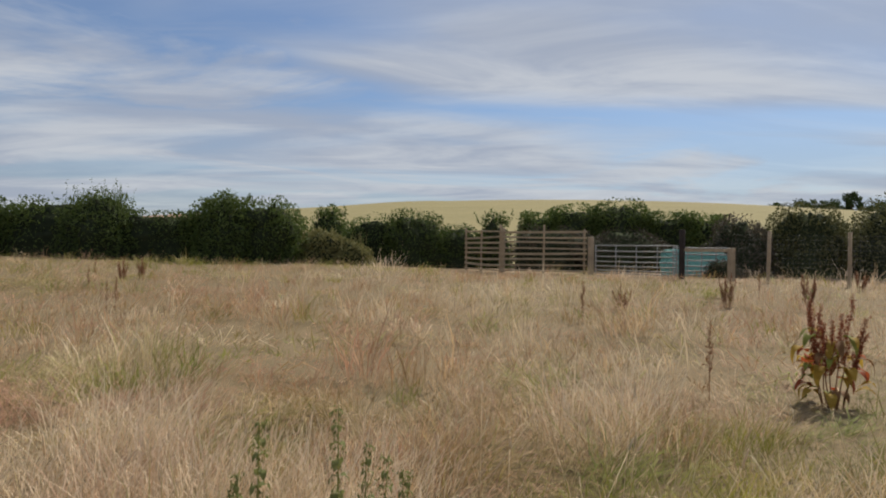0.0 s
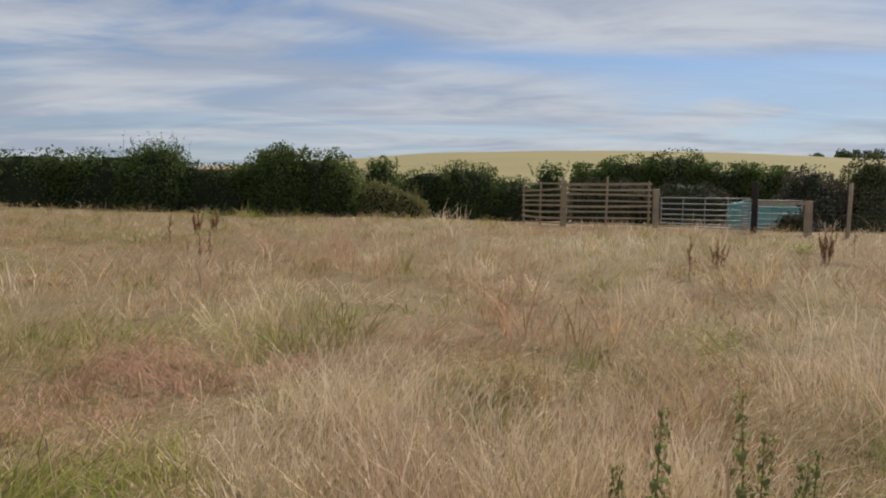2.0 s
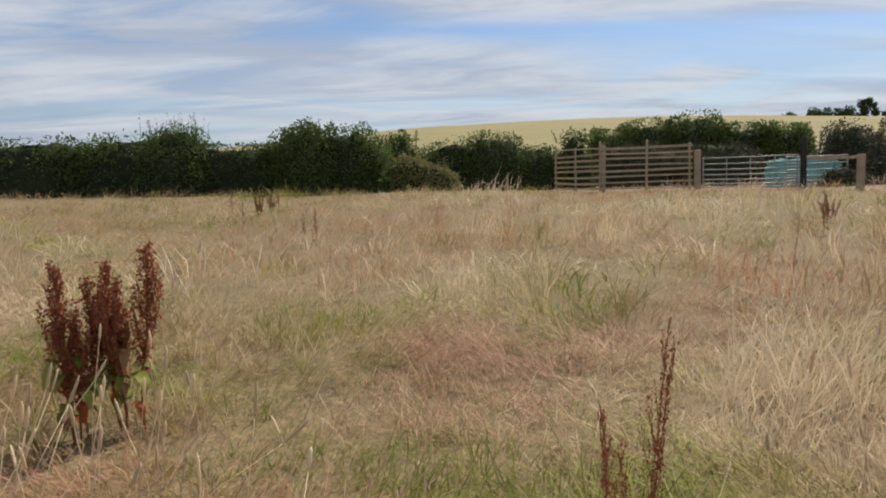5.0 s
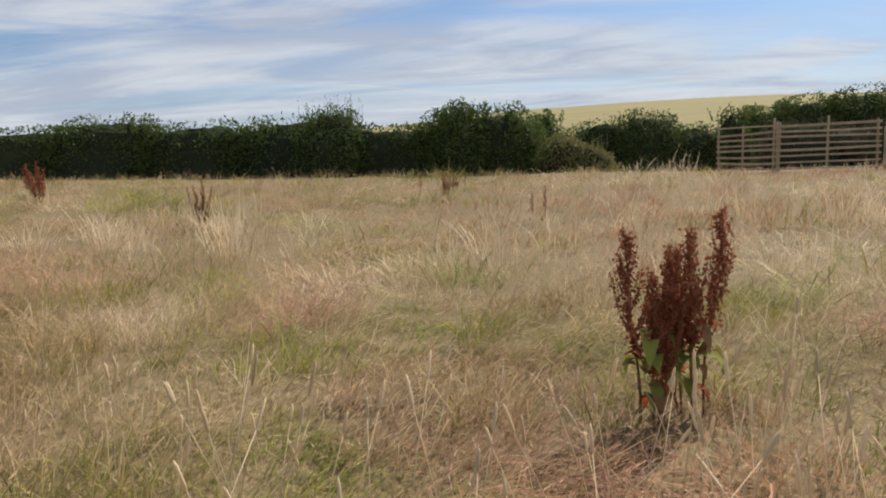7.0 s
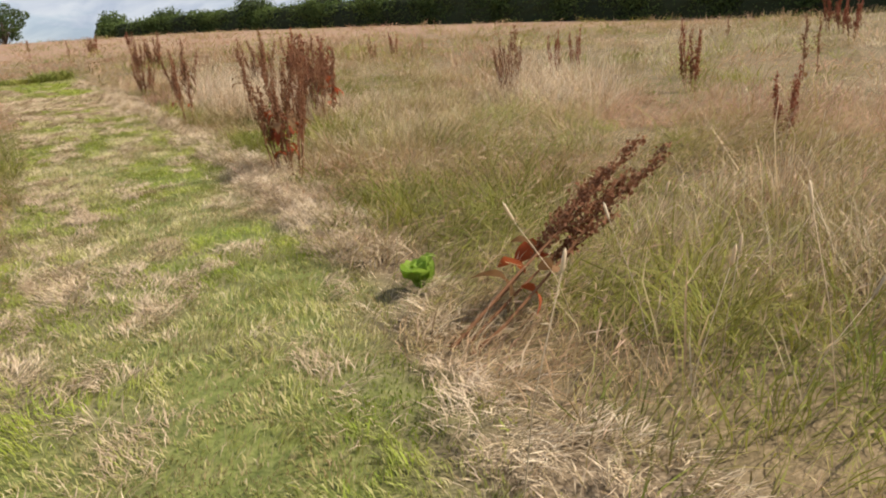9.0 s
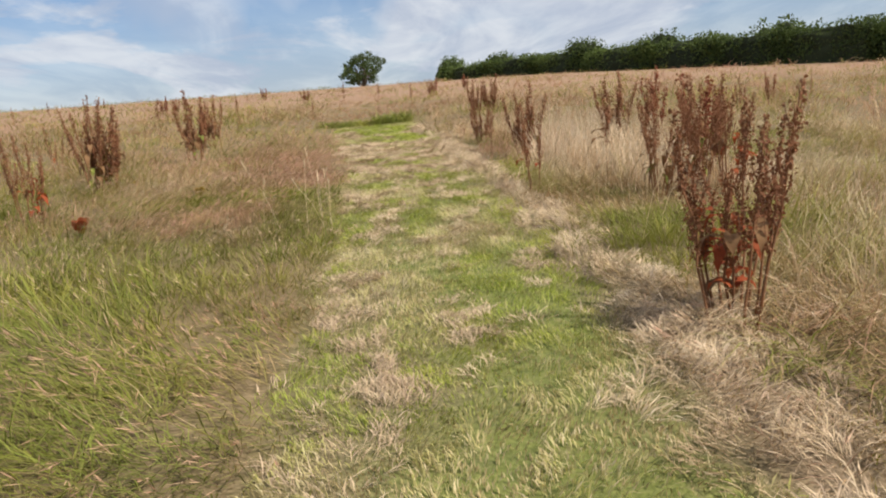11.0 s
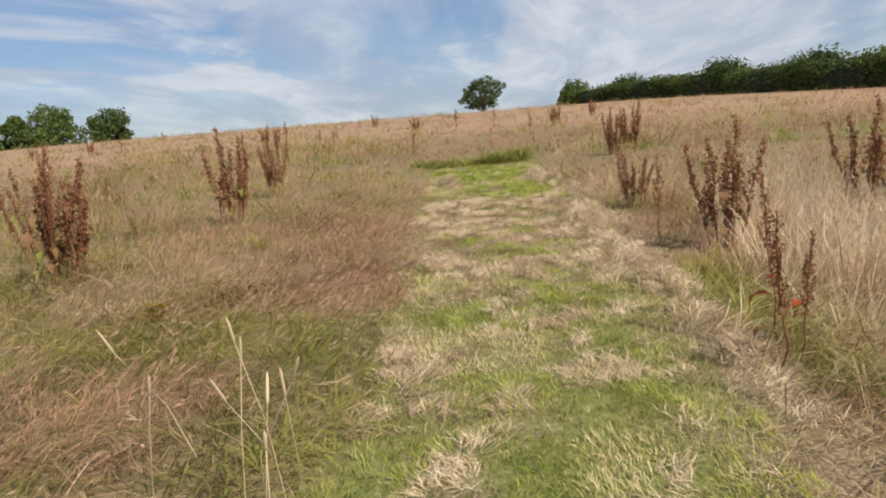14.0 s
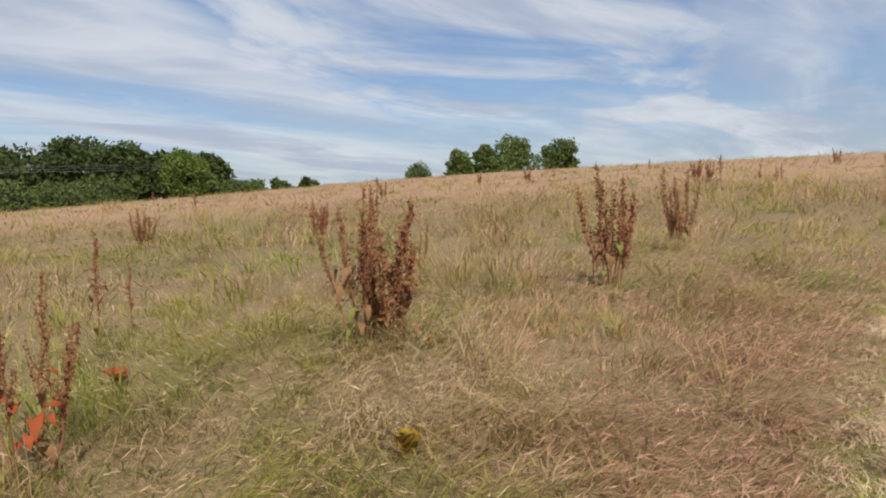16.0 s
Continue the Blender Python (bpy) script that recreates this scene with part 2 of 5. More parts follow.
def height(x, y):
    """The lie of the land: a level meadow that climbs to the west, and a round corn hill to the north."""
    x, y = np.asarray(x, float), np.asarray(y, float)
    u = -x - 12.0
    z = 0.06 * np.logaddexp(0, u / 2.0) * 2.0
    z = z - 0.068 * np.logaddexp(0, (u - 84) / 6.0) * 6.0
    z = z - 0.05 * np.logaddexp(0, (-52 - y) / 6.0) * 6.0
    z = z * smooth(y, 95, 42) + smooth(y, 8, 27) * (0.60 * smooth(x, -34, -10) - 0.20 * smooth(x, -5, 2))
    z = z + 15.5 * smooth(y, 48, 215) * np.exp(-((x - 42) / 125) ** 2 / 2 - (np.maximum(y - 235, 0) / 80) ** 2 / 2)
    near = smooth(np.hypot(x + 10, y - 4), 60, 30)
    return np.maximum(z, -12) + near * (0.07 * (field(x, y, 3.1) - 0.5) + 0.03 * (field(x, y, 0.9, 1) - 0.5)) * 1.0


PATH_X = (-30.5, -29, -24, -19, -15, -13, -11, -10, -8, -4, 0, 4, 30)
PATH_Y = (1.35, 1.4, 1.6, 1.68, 1.68, 1.55, 1.25, 1.05, 0.85, 0.5, -0.4, -0.9, -3)


def mown(x, y):
    """1 on the mown strip, 0 in the long grass; the edge is ragged."""
    off = np.abs(np.asarray(y) - np.interp(x, PATH_X, PATH_Y)) + 0.22 * (field(x, y, 0.5, 2) - 0.5) + 0.1 * (field(x, y, 0.17, 3) - 0.5)
    return smooth(off - 0.16 * smooth(x, -20, -23), 0.90, 0.82) * smooth(x, -30.1, -29.8)


def windrow(x, y):
    """1 where the cut hay lies: along the north edge of the strip, and in thin wisps elsewhere."""
    off = np.asarray(y) - np.interp(x, PATH_X, PATH_Y)
    w = smooth(np.abs(off - 0.95 + 0.36 * (field(x, y, 0.7, 4) - 0.5)), 0.32 - 0.09 * smooth(x, -14.5, -12.5), 0.12)
    w = np.maximum(w, 0.95 * smooth(np.abs(off + 0.60 + 0.4 * (field(x, y, 0.8, 5) - 0.5)), 0.28, 0.06) * smooth(field(x, y, 0.8, 6), 0.25, 0.5))
    w = np.maximum(w, 0.72 * mown(x, y) * smooth(x, -10.0, -12.5) * smooth(0.6 * field(x * 0.7, y * 1.4, 0.3, 7) + 0.4 * field(x, y, 0.13, 6), 0.56, 0.70))
    w = np.maximum(w, 1.0 * mown(x, y) * smooth(np.abs(np.asarray(x) + 22.9 + 0.8 * (field(x, y, 0.6, 5) - 0.5)), 2.9, 1.9))
    w = w * (1 - 0.8 * smooth(np.hypot((np.asarray(x) + 10.9) / 0.6, (np.asarray(y) - 2.5) / 0.5), 1.2, 0.5))
    return w * smooth(x, -29.0, -28.0) * smooth(x, -8.0, -10.5) * (np.abs(off) < 1.35)


# ---- mesh helpers ----
def raw_mesh(name, verts, tris, material, floats=()):
    """A mesh from arrays of places and triangles, with float attributes per vertex."""
    verts, tris = np.asarray(verts, np.float32).reshape(-1, 3), np.asarray(tris, np.int32).reshape(-1, 3)
    me = bpy.data.meshes.new(name)
    me.vertices.add(len(verts))
    me.vertices.foreach_set("co", verts.ravel())
    me.loops.add(tris.size)
    me.loops.foreach_set("vertex_index", tris.ravel())
    me.polygons.add(len(tris))
    me.polygons.foreach_set("loop_start", np.arange(0, tris.size, 3, dtype=np.int32))
    for key, values in dict(floats).items():
        me.attributes.new(key, "FLOAT", "POINT").data.foreach_set("value", np.asarray(values, np.float32))
    me.update(calc_edges=True)
    me.materials.append(material)
    return me


def part(name, mesh, parent=None, label="", material=None):
    """Links a mesh, or a bmesh with its material, as one object under its thing."""
    if isinstance(mesh, bmesh.types.BMesh):
        me = bpy.data.meshes.new(name)
        mesh.to_mesh(me)
        mesh.free()
        me.materials.append(material)
        mesh = me
    ob = new(name, mesh)
    ob.parent = parent
    return tagged(ob, label)


def thing(name, m, label, category, group=""):
    ob = new(name)
    ob.empty_display_size = 0.2
    ob.matrix_basis = m
    return tagged(ob, label, category, group)


def grid_axis(lo, hi, step, reach):
    """Even steps between lo and hi, then ever wider ones out to reach."""
    mid = list(np.arange(lo, hi + 1e-6, step))
    out, s, v = [], step, mid[-1]
    while v < reach:
        s *= 1.16
        v += s
        out.append(v)
    s, v, low = step, mid[0], []
    while v > -reach:
        s *= 1.16
        v -= s
        low.append(v)
    return np.array(low[::-1] + mid + out)


gx, gy = grid_axis(-46, 14, 0.3, 1800), grid_axis(-14, 32, 0.3, 1800)
X, Y = np.meshgrid(gx, gy, indexing="ij")
Z = height(X, Y)
idx = np.arange(X.size).reshape(X.shape)
a, b, c, dd = idx[:-1, :-1].ravel(), idx[1:, :-1].ravel(), idx[1:, 1:].ravel(), idx[:-1, 1:].ravel()
hedge_line = np.interp(X, (-130, -100, -80, -60, -45, -30, -8, 40, 200), (2, 11, 20.5, 27.0, 30.5, 31.5, 31.5, 40, 60))
me = raw_mesh("ground", np.stack([X, Y, Z], -1), np.concatenate([np.stack([a, b, c], 1), np.stack([a, c, dd], 1)]), GROUND,
              {"mown": mown(X, Y).ravel(), "hay": windrow(X, Y).ravel(),
               "crop": smooth(Y - hedge_line, 3, 8).ravel() * smooth(X, -60, -40).ravel(),
               "distant": smooth(np.hypot(X + 10, Y - 4), 24, 40).ravel()})
me.polygons.foreach_set("use_smooth", np.ones(len(me.polygons), bool))
tagged(new("ground", me), "dry summer meadow with a mown strip and a corn hill beyond", "ground", kind="structure")


# ---- grass ----
R = np.random.RandomState(11)


def arched(x, y, z, length, w, heading, rise, bend, face, spans=3, tangle=0.3):
    """Blades that start at the angle rise from upright and arch over to the angle bend at their tips."""
    n = len(x)
    dx, dy = np.cos(heading), np.sin(heading)
    sx, sy = np.cos(face) * w / 2, np.sin(face) * w / 2
    V = np.empty((n, 2 * spans, 3), np.float32)
    px, py, pz = x.copy(), y.copy(), z - 0.015
    V[:, 0] = np.stack([px, py, pz], 1)
    for i in range(spans):
        ang = rise + (bend - rise) * (i + 0.35) / (spans - 0.3)
        step = length / spans
        turn = R.normal(0, tangle, n)
        dx, dy = dx * np.cos(turn) - dy * np.sin(turn), dx * np.sin(turn) + dy * np.cos(turn)
        px, py, pz = px + dx * np.sin(ang) * step, py + dy * np.sin(ang) * step, np.maximum(pz + np.cos(ang) * step, z + 0.01 * (i + 1))
        if i < spans - 1:
            k = 1.0 - 0.25 * i
            V[:, 2 * i + 1] = np.stack([px - sx * k, py - sy * k, pz], 1)
            V[:, 2 * i + 2] = np.stack([px + sx * k, py + sy * k, pz], 1)
        else:
            V[:, 2 * spans - 1] = np.stack([px, py, pz], 1)
    T = [[0, 2, 1]]
    for i in range(spans - 2):
        a = 2 * i + 1
        T += [[a, a + 1, a + 3], [a, a + 3, a + 2]]
    T += [[2 * spans - 3, 2 * spans - 2, 2 * spans - 1]]
    return V, np.array(T, np.int32)[None] + (np.arange(n, dtype=np.int32) * 2 * spans)[:, None, None]


def wind(x, y):
    """Which way the grass has been laid: mostly north-east, in swirls."""
    return 0.7 + 4.6 * (field(x, y, 2.4, 7) - 0.5) + 2.6 * (field(x, y, 0.75, 5) - 0.5)


def laid(x, y):
    """1 where rain has beaten the grass down."""
    return smooth(field(x, y, 1.2, 1) + 0.35 * (field(x, y, 0.45, 6) - 0.5), 0.34, 0.58)


def hummock(x, y):
    """Height of the growth: full on the hummocks, low in the hollows between."""
    return 0.36 + 0.90 * smooth(0.6 * field(x, y, 0.85, 2) + 0.4 * field(x, y, 0.4, 3), 0.30, 0.64)


def walk_gap(x, y):
    """How far a spot lies from the line of the mown strip and its run along the meadow."""
    cx = np.clip(x, -20, 1)
    return np.hypot(x - cx, y - np.interp(cx, PATH_X, PATH_Y))


def patches(x, y, spots):
    """1 inside ragged round patches given as (x, y, radius)."""
    out, rag = np.zeros(len(x)) if np.ndim(x) else 0.0, 0.7 * (field(x, y, 0.4, 2) - 0.5)
    for cx, cy, rad in spots:
        out = np.maximum(out, smooth(np.hypot(x - cx, y - cy) / rad + rag, 1.15, 0.55))
    return out


GREEN_SPOTS = ((-2.9, 3.1, 0.5), (-1.9, 7.4, 0.6), (-2.7, 6.4, 0.5), (-1.2, 4.3, 0.35), (0.9, 3.0, 0.4), (2.2, 4.4, 0.5), (-3.6, 3.0, 0.5), (-8.3, 2.7, 0.5), (-9.4, 2.7, 0.4), (-4.0, 5.4, 0.6), (-2.1, 8.6, 0.7), (-9.5, 7.4, 0.8), (-7.7, 5.0, 0.6), (-4.85, 6.5, 0.5), (-3.8, 3.6, 0.5), (-4.6, 3.9, 0.5), (-3.0, 7.5, 1.0), (-8.5, 12.6, 1.4),
               (-20.9, -2.9, 0.7), (-19.6, -1.4, 0.5), (-20.3, 2.8, 0.5), (-16.8, 3.3, 1.1), (-15.3, 0.25, 0.6), (-15.9, -0.4, 0.8), (-17.3, 0.55, 0.5), (-5.6, 4.9, 0.4), (-1.4, 5.2, 0.5), (-6.9, 5.6, 0.5), (-3.4, 4.4, 0.4), (-13.0, 3.2, 0.9), (-17.0, -0.4, 0.8), (-25.5, -6, 1.6), (-0.6, 2.6, 0.5), (1.6, 3.5, 0.5), (-10.1, 3.0, 0.5), (-11.0, 3.1, 0.4), (-7.2, 3.4, 0.5))
LIGHT_SPOTS = ((-9.0, 3.7, 1.3), (-8.0, 2.9, 0.9), (-9.8, 5.3, 1.2), (-19.7, 4.0, 1.2), (-18.3, 5.3, 1.2), (-13.5, 9.5, 2.2), (-19.0, 7.5, 2.0), (-18.4, -0.9, 0.6), (-1.9, 3.6, 0.6), (1.7, 5.2, 1.0), (-13.1, -0.1, 0.5))
PINK_SPOTS = ((-8, 14, 2.2), (-5, 15.5, 2.0), (-3.7, 4.5, 0.8), (-3.6, 5.2, 1.0), (-8.2, 6.1, 0.7), (-2.0, 5.6, 0.7), (-14.7, 7.0, 1.2), (-18.6, -0.3, 0.7), (-20.7, 0.2, 0.7), (-5.0, 9.0, 1.3), (-23, -1, 1.6), (-4.4, 10.5, 1.2), (-1.6, 7.0, 0.7))
PALE_SPOTS = ((-0.1, 3.2, 0.5), (0.2, 6.6, 0.6), (1.3, 4.7, 0.55), (-2.0, 4.0, 0.65), (1.4, 9.8, 0.9), (-12, 11.7, 2.0), (-5.1, 12.2, 0.9), (-1.1, 12.8, 0.9), (-16.6, 7.4, 1.3), (-22, 4.8, 1.3), (-12.7, 0.45, 0.45), (-20.0, 4.0, 1.0), (-19.0, 4.6, 0.8),
              (-10.2, 10, 1.2), (2.6, 7.5, 0.8), (-0.9, 3.4, 0.45), (3.5, 11, 1.0), (-6.8, 8.6, 0.6), (-11.6, 4.6, 0.5))


def greenness(x, y):
    g = smooth(field(x, y, 1.9, 5), 0.58, 0.76) * 0.7 + smooth(field(x, y, 0.55, 6), 0.58, 0.8) * 0.6
    g = np.maximum(g, 1.0 * patches(x, y, GREEN_SPOTS)) * (1 - patches(x, y, PINK_SPOTS)) * (1 - patches(x, y, PALE_SPOTS))
    # the lush verges beside the strip
    g = np.maximum(g, 0.9 * smooth(np.hypot((x + 14.4) / 3.3, (y + 0.7) / 1.6), 1.15, 0.7) * (0.55 + 0.7 * field(x, y, 0.5, 2)))
    g = np.maximum(g, 0.75 * smooth(np.abs(x + 15.2), 4.2, 3.0) * smooth(np.abs(y - 0.5), 0.5, 0.25) * (0.45 + 0.8 * field(x, y, 0.4, 4)))
    g = g + 0.22 * smooth(x, -17.5, -20) * smooth(y, 0.4, -0.8)
    g = np.maximum(g, 1.2 * smooth(np.abs(x + 30.8), 1.0, 0.7) * smooth(np.abs(y - 1.2), 1.5, 1.1))
    # the lush verge beside the strip where it leaves the long grass
    g = np.maximum(g, 0.40 * smooth(np.hypot((x + 13) / 4.0, (y - 4.2) / 2.0), 1.2, 0.3) * (0.15 + 1.1 * field(x, y, 0.6, 2)))
    g = g + 0.05 * smooth(x, -6.5, -9.5) * smooth(x, -34, -22)
    return np.clip(g, 0, 1)


def pinkness(x, y):
    p = smooth(field(x, y, 2.3, 3), 0.40, 0.75) * 0.85 + 0.25 * field(x, y, 0.7, 4)
    p = np.maximum(p, patches(x, y, PINK_SPOTS)) * (1 - 0.8 * patches(x, y, PALE_SPOTS))
    p = p * (1 - 0.55 * smooth(np.hypot((x + 9.6) / 3, (y - 3) / 2), 1.2, 0.6))
    return np.clip(p + 0.4 * smooth(x, -16, -24) * smooth(y, 4, 1) + 0.6 * smooth(x, -21, -31), 0, 1)


def tussock(x, y):
    """1 in stands of tall bleached grass."""
    here = np.maximum(smooth(x, -9, -5), smooth(np.hypot((x + 19.6) / 2.2, (y - 4.0) / 1.2), 1.2, 0.5))
    spots = patches(x, y, PALE_SPOTS)
    return np.maximum(spots, smooth(field(x, y, 1.3, 0), 0.64, 0.84) * np.maximum(here, 0.1 * smooth(x, -20, -26)))


def scatter(lo, hi, count, keep):
    x, y = R.uniform(lo[0], hi[0], count), R.uniform(lo[1], hi[1], count)
    k = R.rand(count) < keep(x, y)
    return x[k], y[k]


def verge(x, y):
    """Lower growth close to the mown strip."""
    off = y - np.interp(x, PATH_X, PATH_Y)
    return np.where(off < 0, 0.58 + 0.42 * smooth(-off, 0.9, 2.4), 0.8 + 0.2 * smooth(off, 0.9, 2.2))


def long_grass(x, y, per, spread, scale, wide, spans=3):
    """Tufts: blades that spring from one root, arch over and lie combed by wind and rain."""
    m = len(x)
    size = (0.7 + 0.5 * R.rand(m)) * (0.7 + 0.5 * field(x, y, 2.7, 2)) * hummock(x, y) * scale
    bank = smooth(np.abs(x + 30.7), 0.9, 0.5) * smooth(np.abs(y - 1.2), 1.5, 1.1)
    size = size * (1 + 0.1 * bank) * (1 - 0.6 * smooth(np.hypot((x + 11.05) / 0.45, (y - 2.4) / 0.6), 1.2, 0.5))
    tone = 0.45 + 1.7 * (field(x, y, 0.5, 3) - 0.5) + 0.9 * (field(x, y, 0.2, 4) - 0.5) + 1.1 * (field(x, y, 1.5, 0) - 0.5) + 0.45 * (hummock(x, y) - 0.9) + R.normal(0, 0.14, m)
    down = np.clip(laid(x, y) + R.normal(0, 0.18, m), 0, 1)
    t = tussock(x, y)
    down = down * (1 - 0.75 * t) * (1 - 0.7 * bank)
    light = patches(x, y, LIGHT_SPOTS)
    tone = np.clip(tone + 0.45 * t + 0.35 * light - 0.35 * bank, 0, 1)
    g0 = greenness(x, y) * (1.15 - 0.6 * light) + R.normal(0.04, 0.16, m) - 0.8 * t
    p0 = pinkness(x, y) * 0.95 + R.normal(0, 0.18, m) - 0.7 * t
    comb = wind(x, y) + R.normal(0, 0.8, m)
    k = np.repeat(np.arange(m), per)
    n = len(k)
    a, d = R.uniform(0, 6.28, n), np.abs(R.normal(0, spread, n))
    bx, by = x[k] + np.cos(a) * d, y[k] + np.sin(a) * d
    h = R.uniform(0.08, 0.37, n) * (1.25 if spans == 2 else 1.0) * size[k] * (1 + 0.55 * t[k]) * verge(bx, by) * (1.1 + 0.75 * down[k])
    hx = np.cos(a) * (0.85 - 0.25 * down[k]) + np.cos(comb[k]) * (0.35 + 1.1 * down[k])
    hy = np.sin(a) * (0.85 - 0.25 * down[k]) + np.sin(comb[k]) * (0.35 + 1.1 * down[k])
    rise = np.clip(0.18 + 0.62 * down[k] + R.normal(0, 0.16, n), 0.0, 1.35)
    bend = rise + np.clip(0.95 + 0.35 * down[k] - 0.45 * t[k] + R.normal(0, 0.3, n), 0.1, 1.6)
    ok = mown(bx, by) < 0.6
    bx, by, h, hx, hy, rise, bend, k, n = bx[ok], by[ok], h[ok], hx[ok], hy[ok], rise[ok], bend[ok], k[ok], int(ok.sum())
    head = np.arctan2(hy, hx)
    V, T = arched(bx, by, height(bx, by), h, R.uniform(0.6, 1.35, n) * wide, head, rise, bend, head + 1.57 + R.normal(0, 0.45, n), spans, 0.42)
    g = np.clip(g0[k] + R.normal(0, 0.13, n), 0, 1)
    p = np.clip(1.1 * p0[k] + R.normal(0.02, 0.12, n), 0, 1)
    # green at the foot, dry towards the tip
    foot = 0.13 + 0.38 * smooth(field(x, y, 0.7, 4), 0.35, 0.7)[k] * (1 - t[k])
    G = g[:, None] + foot[:, None] * np.linspace(1.0, 0.0, 2 * spans)[None]
    G[:, -1] = g * (0.4 + 0.5 * g)
    return V, T, np.clip(G, 0, 1), np.repeat(p[:, None], 2 * spans, 1), np.repeat(tone[k][:, None], 2 * spans, 1)


def grass_object(name, sets, material, label):
    base, VV, TT, GG, PP, BB = 0, [], [], [], [], []
    for V, T, G, P, B in sets:
        BB.append(B.ravel())
        VV.append(V.reshape(-1, 3)), TT.append(T.reshape(-1, 3) + base), GG.append(G.ravel()), PP.append(P.ravel())
        base += len(VV[-1])
    me = raw_mesh(name, np.concatenate(VV), np.concatenate(TT), material, {"green": np.concatenate(GG), "pink": np.concatenate(PP), "tone": np.concatenate(BB)})
    return tagged(new(name, me), label, "grass", kind="stuff")


def open_field(x, y):
    return (1 - mown(x, y)) * (1 - 0.7 * windrow(x, y))


def seen(x, y):
    """Thinner growth on the trodden south side, where the walk begins."""
    return np.maximum(smooth(x, -7.5, -9.5), 0.3 + 0.7 * smooth(y, 0.6, 1.4))


sets = []
gap = lambda x, y: walk_gap(x, y)  # noqa: E731
# thick sward within seven metres of the walk, thinner and coarser further off
x, y = scatter((-29, -7), (8, 10), 25000, lambda x, y: seen(x, y) * open_field(x, y) * smooth(gap(x, y), 8.2, 4.5) * (y < 9.5))
sets.append(long_grass(x, y, 20, 0.095, 1.08, 0.0056))
x, y = scatter((-48, -26), (24, 32), 29500, lambda x, y: open_field(x, y) * smooth(gap(x, y), 4.5, 8.5) * smooth(gap(x, y), 34, 8))
sets.append(long_grass(x, y, 14, 0.17, 0.98, 0.0135, 2))
x, y = scatter((-115, -75), (55, 34), 24000, lambda x, y: smooth(gap(x, y), 18, 30) * (y < np.interp(x, (-100, -80, -60, -45, -30, -8, 40), (9, 18.5, 25.5, 29, 30, 29.5, 33))) * smooth(gap(x, y), 110, 30) * 0.7)
sets.append(long_grass(x, y, 10, 0.3, 0.88, 0.028, 2))
# matted undergrowth between the tufts, close to the walk
x, y = scatter((-21, -1.5), (1, 5.5), 210000, lambda x, y: seen(x, y) * open_field(x, y) * smooth(gap(x, y), 4.0, 2.2) * (0.4 + 0.6 * smooth(field(x, y, 0.3, 1), 0.3, 0.6)))
n = len(x)
head = wind(x, y) + R.normal(0, 0.8, n)
rise = np.clip(R.normal(0.75, 0.25, n), 0.1, 1.3)
V, T = arched(x, y, height(x, y), R.uniform(0.09, 0.26, n), R.uniform(0.0035, 0.007, n), head, rise, rise + R.uniform(0.3, 0.9, n), head + 1.57 + R.normal(0, 0.6, n), 2)
tone = np.clip(0.30 + 1.1 * (field(x, y, 0.35, 3) - 0.5) + R.normal(0, 0.18, n), 0, 1)
sets.append((V, T, np.repeat(np.clip(greenness(x, y) * 1.1 + R.normal(0.08, 0.15, n), 0, 1)[:, None], 4, 1), np.repeat(np.clip(pinkness(x, y) * 0.8, 0, 1)[:, None], 4, 1), np.repeat(tone[:, None], 4, 1)))
# a rank green tuft where the strip ends
x, y = scatter((-31.5, -0.2), (-30.1, 2.5), 420, lambda x, y: smooth(np.hypot((x + 30.6) / 0.8, (y - 1.2) / 1.5) + 0.5 * (field(x, y, 0.4, 3) - 0.5), 1.05, 0.6))
sets.append(long_grass(x, y, 26, 0.08, 1.0, 0.011))
# long bleached stems that stand or lie over the sward
x, y = scatter((-29, -5), (6, 10), 60000, lambda x, y: open_field(x, y) * smooth(gap(x, y), 8.0, 4.0) * np.clip(0.12 + 0.5 * tussock(x, y) + (0.06 + 0.24 * smooth(x, -10, -8)) * smooth(field(x, y, 0.8, 4), 0.6, 0.85), 0, 1) * (0.3 + 0.7 * smooth(y, 0.4, 1.4)))
n = len(x)
flop = np.clip(laid(x, y) + R.normal(0, 0.3, n), 0, 1) * (1 - 0.7 * tussock(x, y))
head = wind(x, y) + R.normal(0, 1.0, n)
rise = np.clip(0.36 - 0.25 * tussock(x, y) + 0.6 * flop + R.normal(0, 0.2, n), 0, 1.3)
V, T = arched(x, y, height(x, y), R.uniform(0.28, 0.56, n) * verge(x, y) * (0.6 + 0.4 * hummock(x, y)), R.uniform(0.003, 0.005, n), head, rise, rise + R.uniform(0.2, 0.9, n), head + 1.57 + R.normal(0, 0.4, n))
sets.append((V, T, np.repeat((0.35 * greenness(x, y))[:, None], 6, 1), np.repeat((0.3 * pinkness(x, y))[:, None], 6, 1), np.repeat(R.uniform(0.6, 1.0, n)[:, None], 6, 1)))
grass_object("long_grass", sets, GRASS, "long dry summer grass with green and pinkish patches")


